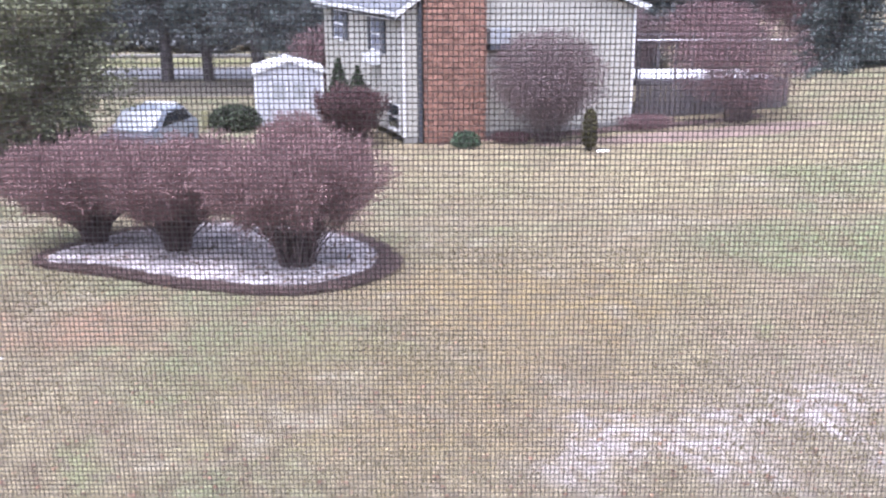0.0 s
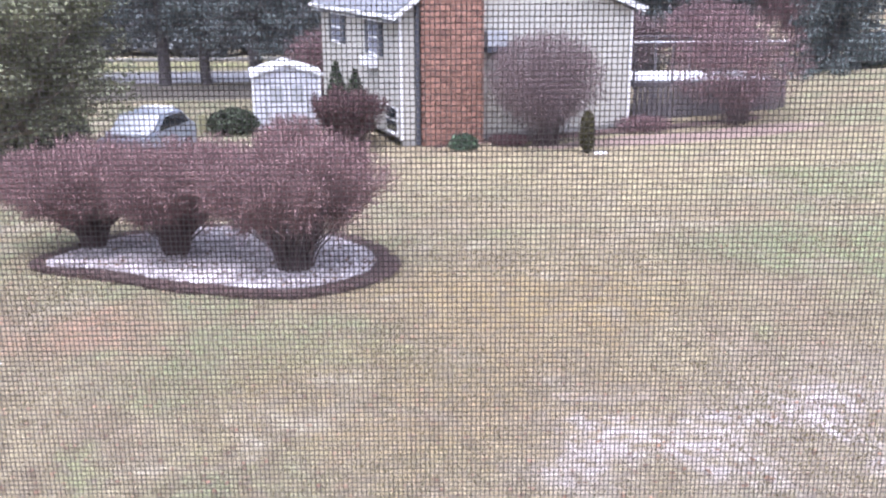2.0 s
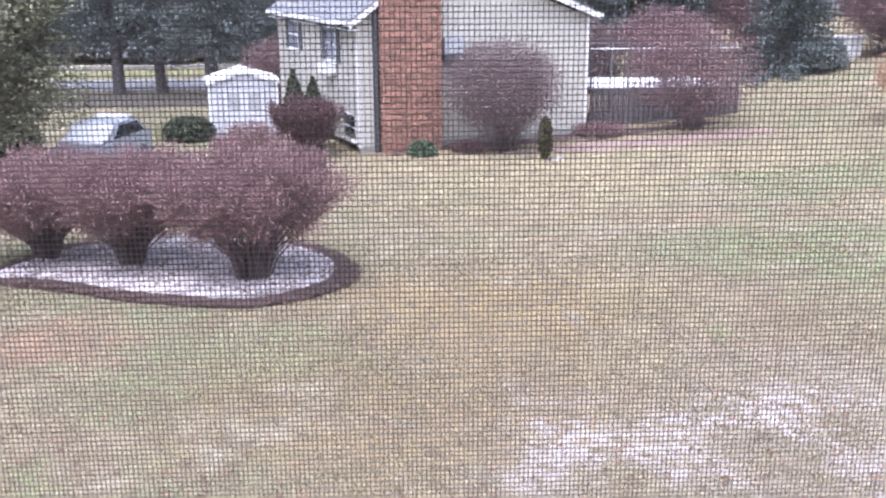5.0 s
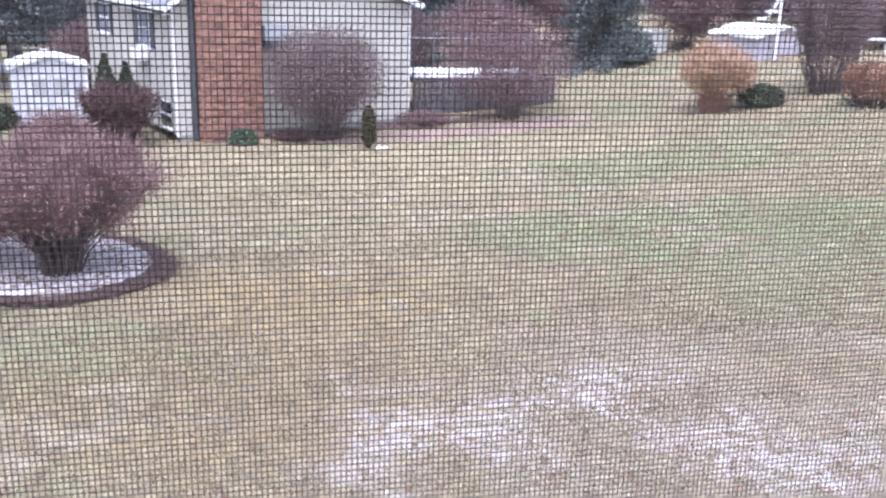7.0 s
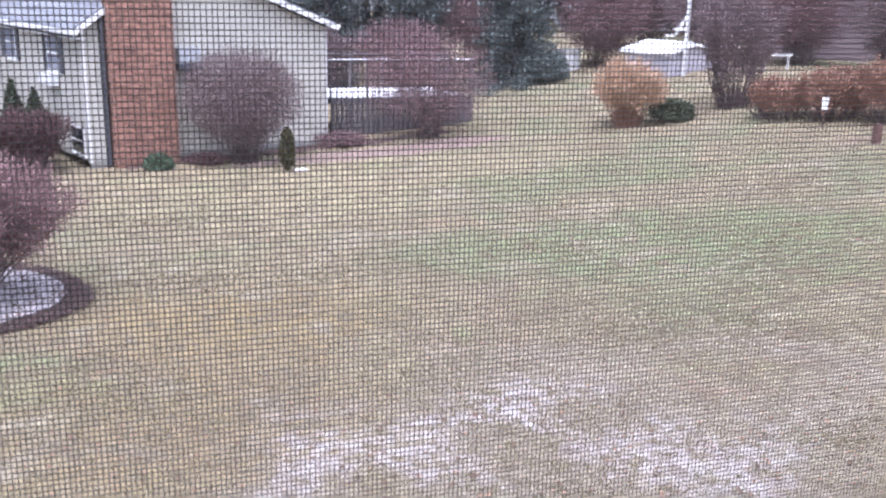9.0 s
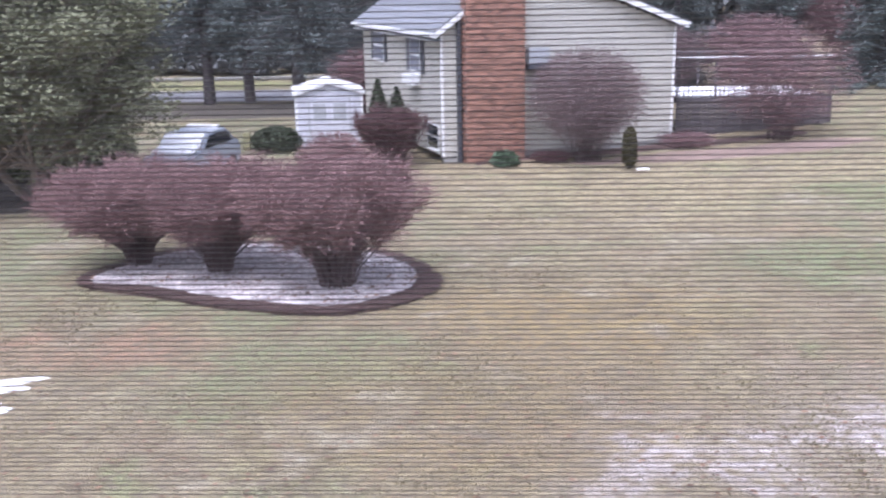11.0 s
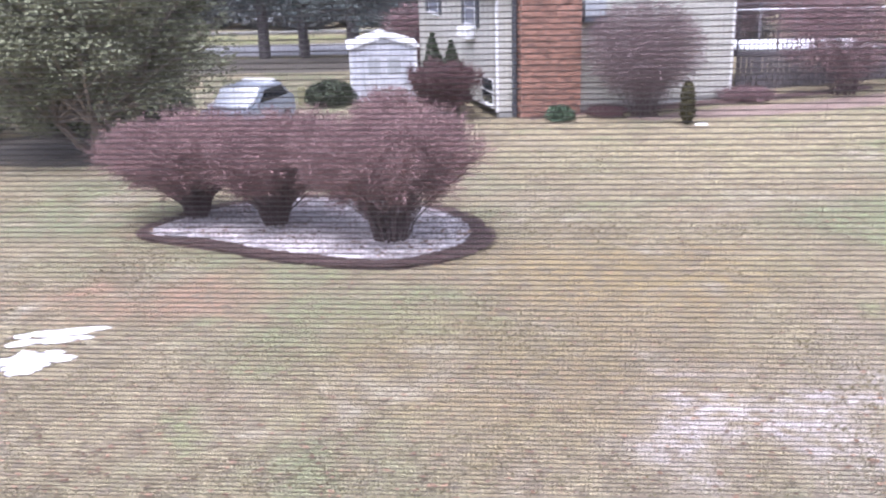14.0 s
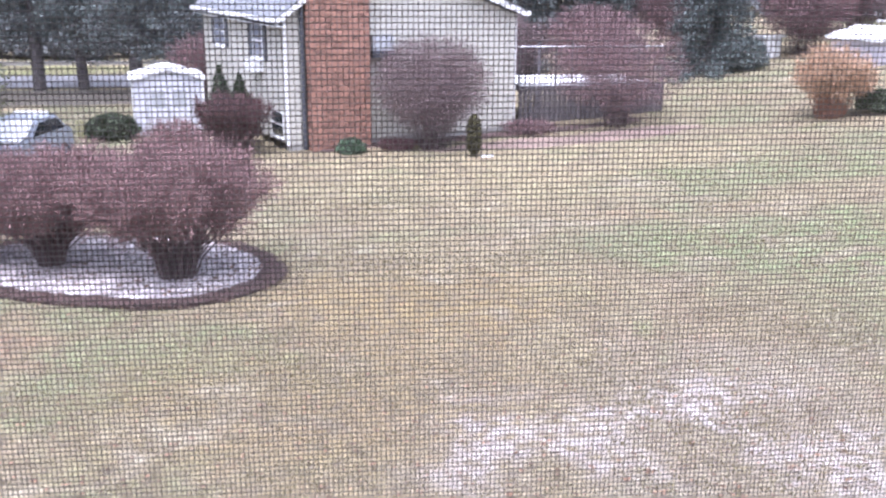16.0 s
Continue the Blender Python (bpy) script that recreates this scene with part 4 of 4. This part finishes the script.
def make_road():
    v = []
    for x in np.linspace(-120, -4, 40):
        for y, dz in ((52.6, 0.02), (52.6, 0.05), (57.8, 0.06), (57.8, 0.02)):
            v.append((x, y + 0.02 * x, dz))
    f = [(i * 4 + k, (i + 1) * 4 + k, (i + 1) * 4 + k + 1, i * 4 + k + 1) for i in range(39) for k in range(3)]
    tagged(raw("road", v, f, ASPHALT), "pale grey asphalt street beyond the pines", "road", kind="structure")


make_road()
kerb = []
for x in np.linspace(-120, -4, 40):
    kerb += [(x, 64.4 + 0.02 * x + o, z) for o, z in ((0, -0.1), (0, 0.2), (0.35, 0.2), (0.35, -0.1))]
tagged(raw("kerb", kerb, [(i * 4 + k, (i + 1) * 4 + k, (i + 1) * 4 + k + 1, i * 4 + k + 1) for i in range(39) for k in range(3)], CONCRETE), "pale kerb along the far verge of the street", "kerb", kind="structure")


def make_car(x, y, turn, paint, label):
    car = empty("car", pose(x, y, ground_z(x, y), 0, 0, turn), label, "car")
    prof = [(-2.2, 0.35), (-2.25, 0.7), (-2.1, 0.95), (-0.95, 1.05), (-0.3, 1.5), (1.1, 1.52), (1.85, 1.1), (2.2, 1.0), (2.25, 0.6), (2.2, 0.35)]
    bm = prism(prof, -0.88, 0.88)
    bmesh.ops.bevel(bm, geom=bm.edges[:], offset=0.05, segments=2, affect="EDGES")
    body = part("body", bm, paint, car)
    part("windscreen", prism([(-0.93, 1.09), (-0.34, 1.49), (-0.36, 1.52), (-0.97, 1.1)], -0.74, 0.74), GLASS, car)
    part("rear_window", prism([(1.15, 1.5), (1.8, 1.14), (1.83, 1.17), (1.18, 1.53)], -0.74, 0.74), GLASS, car)
    for s in (-1, 1):
        part("side_window", prism([(-0.75, 1.08), (-0.28, 1.43), (1.05, 1.44), (1.6, 1.1)], s * 0.885 - 0.004, s * 0.885 + 0.004), GLASS, car)
        for wx in (-1.4, 1.4):
            bm = bmesh.new()
            bmesh.ops.create_cone(bm, cap_ends=True, segments=24, radius1=0.33, radius2=0.33, depth=0.22, matrix=Matrix.Translation((wx, s * 0.82, 0.33)) @ Matrix.Rotation(radians(90), 4, "X"))
            wheel = part("wheel", bm, RUBBER, car)
            bm = bmesh.new()
            bmesh.ops.create_cone(bm, cap_ends=True, segments=20, radius1=0.2, radius2=0.2, depth=0.03, matrix=Matrix.Translation((wx, s * 0.94, 0.33)) @ Matrix.Rotation(radians(90), 4, "X"))
            part("rim", bm, CAR_PAINT, wheel)
        part("headlight", box(-2.24, s * 0.62 - 0.16, 0.68, -2.16, s * 0.62 + 0.16, 0.82, 0.02), TRIM, car)
    part("snow_on_windscreen", prism([(-1.6, 1.02), (-1.0, 1.1), (-0.42, 1.48), (-0.46, 1.53), (-1.05, 1.16), (-1.62, 1.08)], -0.78, 0.78), SNOW, car, "snow over the windscreen")
    part("snow_on_roof", prism([(0.8, 1.526), (1.12, 1.535), (1.1, 1.6), (0.83, 1.6)], -0.62, 0.62), SNOW, car, "snow along the back of the roof")
    car.scale = (0.8, 0.88, 1.06)
    return car


make_car(-9.3, 30.7, 76, CAR_PAINT, "blue-grey car with snow on its windscreen, parked beyond the shrubs")
upright_shrub("dark_hedge", -7.85, 36.8, 1.0, 0.85, YEW, "dark low hedge shrub behind the shed", "shrub", 103, 3000, 0.09, 0.1)


for i in range(9):
    upright_shrub("verge_bush", -33 + 3.4 * i, 68.5 + 1.5 * math.sin(i * 2.3), 2.4, 2.6 + 0.6 * math.cos(i * 1.7), FAR_WOOD, "dim dark bush beyond the street", "bush", 180 + i, 2600, 0.2, 0.3)
twig_shrub("brush", -5.4, 46.5, 3.3, 2.3, 50, 2200, STEM, RED_TWIG, "leafless reddish brush behind the garden shed", "brush", 190, low=0.15, fine=0.009, base=0.8, ball=True)


# ---- far woods that close the view ----
def far_woods():
    rng = np.random.default_rng(5)
    n = 210
    vs, fs, k = [], [], 0
    for i in range(n):
        w = radians(-62 + 124 * (i + rng.uniform(0, 1)) / n)
        r = rng.uniform(74, 130)
        x, y = -math.sin(w) * r, math.cos(w) * r
        h, rad = rng.uniform(14, 26), rng.uniform(2.5, 4.5)
        m = 420
        t = rng.uniform(0.02, 1, m)
        a = rng.uniform(0, 2 * math.pi, m)
        q = rad * (1 - 0.8 * t) * rng.uniform(0.3, 1.1, m)
        p = np.stack([x + np.cos(a) * q, y + np.sin(a) * q, ground_z(min(x, 60), y) + t * h], 1)
        v, f = leaf_quads(p, 0.9, rng, 1.0)
        vs.append(v)
        fs.append(f + k)
        k += len(v)
    tagged(bulk("far_woods", np.concatenate(vs), np.concatenate(fs), FAR_WOOD), "dim grey-green woods in the distance", "woods", kind="stuff")


far_woods()


# ---- old snow left in the lawn ----
def snow_patch(x, y, rx, ry, seed, turn=0.0):
    rng = np.random.default_rng(seed)
    n, verts, faces = 40, [], []
    for j, (f, dz) in enumerate(((1.0, -0.01), (0.85, 0.03), (0.4, 0.045))):
        for i in range(n):
            a = 2 * math.pi * i / n
            r = f * (1 + 0.7 * noise.noise((math.cos(a) * 1.8 + seed, math.sin(a) * 1.8, seed)) + 0.35 * noise.noise((math.cos(a) * 6, math.sin(a) * 6, seed + 0.5)))
            u, w = rx * r * math.cos(a), ry * r * math.sin(a)
            px, py = x + u * math.cos(turn) - w * math.sin(turn), y + u * math.sin(turn) + w * math.cos(turn)
            verts.append((px, py, ground_z(px, py) + dz + 0.02))
    for j in range(2):
        for i in range(n):
            faces.append((j * n + i, j * n + (i + 1) % n, (j + 1) * n + (i + 1) % n, (j + 1) * n + i))
    verts.append((x, y, ground_z(x, y) + 0.07))
    faces += [(2 * n + i, 2 * n + (i + 1) % n, 3 * n) for i in range(n)]
    tagged(raw("snow_patch", verts, faces, SNOW, smooth=True), "thin leftover snow melting on the lawn", "snow", "snow remains on the lawn")


snow_patch(-6.85, 12.45, 0.62, 0.09, 3, 0.32)
snow_patch(-6.9, 12.1, 0.5, 0.08, 8, 0.3)
snow_patch(-6.75, 11.35, 0.5, 0.34, 5, 0.2)
snow_patch(5.25, 31.65, 0.22, 0.08, 4, 0.1)


def grass_tufts():
    rng = np.random.default_rng(17)
    n = 30000
    y = 6.5 + 22 * rng.uniform(0, 1, n) ** 1.3
    x = rng.uniform(-0.62, 0.9, n) * (y + 2)
    z = np.array([ground_z(a, b) for a, b in zip(x, y)])
    p = np.repeat(np.stack([x, y, z], 1), 4, 0) + rng.normal(0, 0.05, (n * 4, 3)) * np.array([1, 1, 0])
    m = len(p)
    a = rng.uniform(0, 2 * math.pi, m)
    w = rng.uniform(0.004, 0.012, m)[:, None]
    side = np.stack([np.cos(a), np.sin(a), 0 * a], 1) * w
    tip = p + np.stack([rng.normal(0, 0.05, m), rng.normal(0, 0.05, m), rng.uniform(0.03, 0.075, m)], 1)
    low = p - np.array([0, 0, 0.03])
    v = np.stack([low - side, low + side, tip], 1).reshape(-1, 3)
    tagged(bulk("grass", v, np.arange(m * 3).reshape(-1, 3), GRASS), "dry straw-coloured grass tufts in the lawn", "grass", kind="stuff")


grass_tufts()


# ---- the window and the room behind the camera ----
SCREEN_Y = 0.2615
LEFT, RIGHT, LOW, HIGH = -0.200, 0.66, EYE - 0.42, EYE + 0.30


def insect_screen():
    screen = empty("window_screen", pose(0, SCREEN_Y, 0), "charcoal insect screen in a grey aluminium frame", "insect screen")
    r = 0.000137
    xs = np.arange(LEFT - 0.004, RIGHT + 0.004, 0.001375)
    zs = np.arange(LOW - 0.004, HIGH + 0.004, 0.00155)
    rng = np.random.default_rng(7)

    def strands(n, start, stop, thick):
        v, f = tubes(start, stop, r * thick * np.ones(n), r * thick * np.ones(n), 4)
        return v, f

    n = len(xs)
    jx = xs + rng.normal(0, 0.00004, n)
    va, fa = strands(n, np.stack([jx, 0 * xs, 0 * xs + LOW - 0.004], 1), np.stack([jx, 0 * xs, 0 * xs + HIGH + 0.004], 1), 0.92)
    m = len(zs)
    jz = zs + rng.normal(0, 0.00004, m)
    vb, fb = strands(m, np.stack([0 * zs + LEFT - 0.004, 0 * zs + r * 1.5, jz], 1), np.stack([0 * zs + RIGHT + 0.004, 0 * zs + r * 1.5, jz], 1), 1.1)
    tagged(bulk("screen_mesh", np.concatenate([va, vb]), np.concatenate([fa, fb + len(va)]), WIRE, screen, "fine woven charcoal mesh"), kind="stuff")
    w, d0, d1 = 0.012, -0.0235, 0.004
    part("frame_rail", box(LEFT - w, d0, LOW - w, LEFT, d1, HIGH + w, 0.0003), ALU, screen)
    part("frame_rail", box(RIGHT, d0, LOW - w, RIGHT + w, d1, HIGH + w, 0.0012), ALU, screen)
    part("frame_rail", box(LEFT + 0.0005, d0, LOW - w, RIGHT - 0.0005, d1, LOW, 0.0012), ALU, screen)
    part("frame_rail", box(LEFT + 0.0005, d0, HIGH, RIGHT - 0.0005, d1, HIGH + w, 0.0012), ALU, screen)
    bead = prism([(LEFT - 0.004, 0.0), (LEFT + 0.0002, 0.0), (LEFT + 0.0014, -0.005), (LEFT - 0.004, -0.005)], LOW, HIGH)
    for vert in bead.verts:
        x, z, y = vert.co
        vert.co = (x, y + d0, z)
    bmesh.ops.recalc_face_normals(bead, faces=bead.faces[:])
    part("bead", bead, BEAD, screen, "polished bright aluminium bead")


insect_screen()


def window_and_room():
    win = tagged(new("window_1"), "white vinyl window, its lower sash open behind the screen", "window", kind="structure")
    w = 0.012
    xl, xr, zl, zh = LEFT - w, RIGHT + w, LOW - w, HIGH + w
    f = SCREEN_Y - 0.0287
    # reveal of the jamb in steps, from the screen back to the room
    # last step is the gap before the casing, its darkness put into colour
    steps = ((f - 0.010, f, 0.0005, ALU, "track"), (f - 0.037, f - 0.010, -0.0002, VINYL, "jamb"), (f - 0.046, f - 0.037, 0.0065, DARK_GAP, "dark_gap"))
    for y0, y1, inset, m, nm in steps:
        part(nm, box(xl - 0.05, y0, zl - 0.05, LEFT - inset, y1, zh + 0.05, 0.0002), m, win)
        part(nm, box(RIGHT + inset, y0, zl - 0.05, xr + 0.05, y1, zh + 0.05, 0.0008), m, win)
        part(nm, box(LEFT - inset + 0.0003, y0, zl - 0.05, RIGHT + inset - 0.0003, y1, LOW - inset, 0.0008), m, win)
        part(nm, box(LEFT - inset + 0.0003, y0, HIGH + inset, RIGHT + inset - 0.0003, y1, zh + 0.05, 0.0008), m, win)
    g = f - 0.046
    # inner casing of dark wood
    part("casing", box(xl - 0.08, g - 0.06, zl - 0.05, LEFT - 0.002, g, zh + 0.05, 0.003), DARKWOOD, win)
    part("casing", box(RIGHT + 0.002, g - 0.06, zl - 0.05, xr + 0.08, g, zh + 0.05, 0.003), DARKWOOD, win)
    part("casing", box(xl - 0.08, g - 0.06, zh + 0.051, xr + 0.08, g, zh + 0.12, 0.003), DARKWOOD, win)
    part("stool", box(xl - 0.08, g - 0.06, zl - 0.08, xr + 0.08, g, zl - 0.051, 0.004), DARKWOOD, win)
    # wall of the room with its opening
    y0, y1 = 0.20, 0.30
    wall = bmesh.new()
    zf, zc, xa, xb = EYE - 1.5, EYE + 1.1, -1.6, 2.4
    for b in ((xa, y0, zf, xl - 0.051, y1, zc), (xr + 0.051, y0, zf, xb, y1, zc), (xl - 0.051, y0, zf, xr + 0.051, y1, zl - 0.051), (xl - 0.051, y0, zh + 0.051, xr + 0.051, y1, zc)):
        box(*b, bm=wall)
    tagged(link("wall_north", wall, PLASTER), "plastered room wall round the window", "wall", kind="structure")
    for nm, b in (("wall_south", (xa, -3.2, zf, xb, -3.1, zc)), ("wall_west", (xa - 0.1, -3.2, zf, xa, y1, zc))):
        tagged(link(nm, box(*b), PLASTER), "plain plastered room wall", "wall", kind="structure")
    # the east wall has an unseen opening, added to light the window frame
    east = bmesh.new()
    for b in ((-3.2, zf, -2.2, zc), (-0.3, zf, y1, zc), (-2.2, zf, -0.3, zf + 0.8), (-2.2, zf + 2.3, -0.3, zc)):
        box(xb, b[0], b[1], xb + 0.1, b[2], b[3], bm=east)
    tagged(link("wall_east", east, PLASTER), "plain plastered room wall with an unseen opening added for light", "wall", kind="structure")
    # the storey below, and a low roof: the house in which the window is
    lower = bmesh.new()
    for b in ((xa - 0.1, 0.2, xb + 0.1, y1), (xa - 0.1, -3.2, xb + 0.1, -3.1), (xa - 0.1, -3.099, xa, 0.199), (xb, -3.099, xb + 0.1, 0.199)):
        box(b[0], b[1], 0.6, b[2], b[3], zf - 0.202, bm=lower)
    tagged(link("wall_lower_storey", lower, SIDING), "plain sided wall of the storey below", "wall", kind="structure")
    tagged(link("roof", prism([(xa - 0.4, zc + 0.152), (xb + 0.4, zc + 0.152), ((xa + xb) / 2, zc + 1.3)], -3.5, y1 + 0.02), SHINGLE), "plain grey shingled roof over the room", "roof", kind="structure")
    tagged(link("floor", box(xa - 0.1, -3.2, zf - 0.2, xb + 0.1, y1, zf - 0.002), DARKWOOD), "dark wooden room floor", "floor", kind="structure")
    tagged(link("ceiling", box(xa - 0.1, -3.2, zc + 0.002, xb + 0.1, y1, zc + 0.15), PLASTER), "plain room ceiling", "ceiling", kind="structure")


window_and_room()
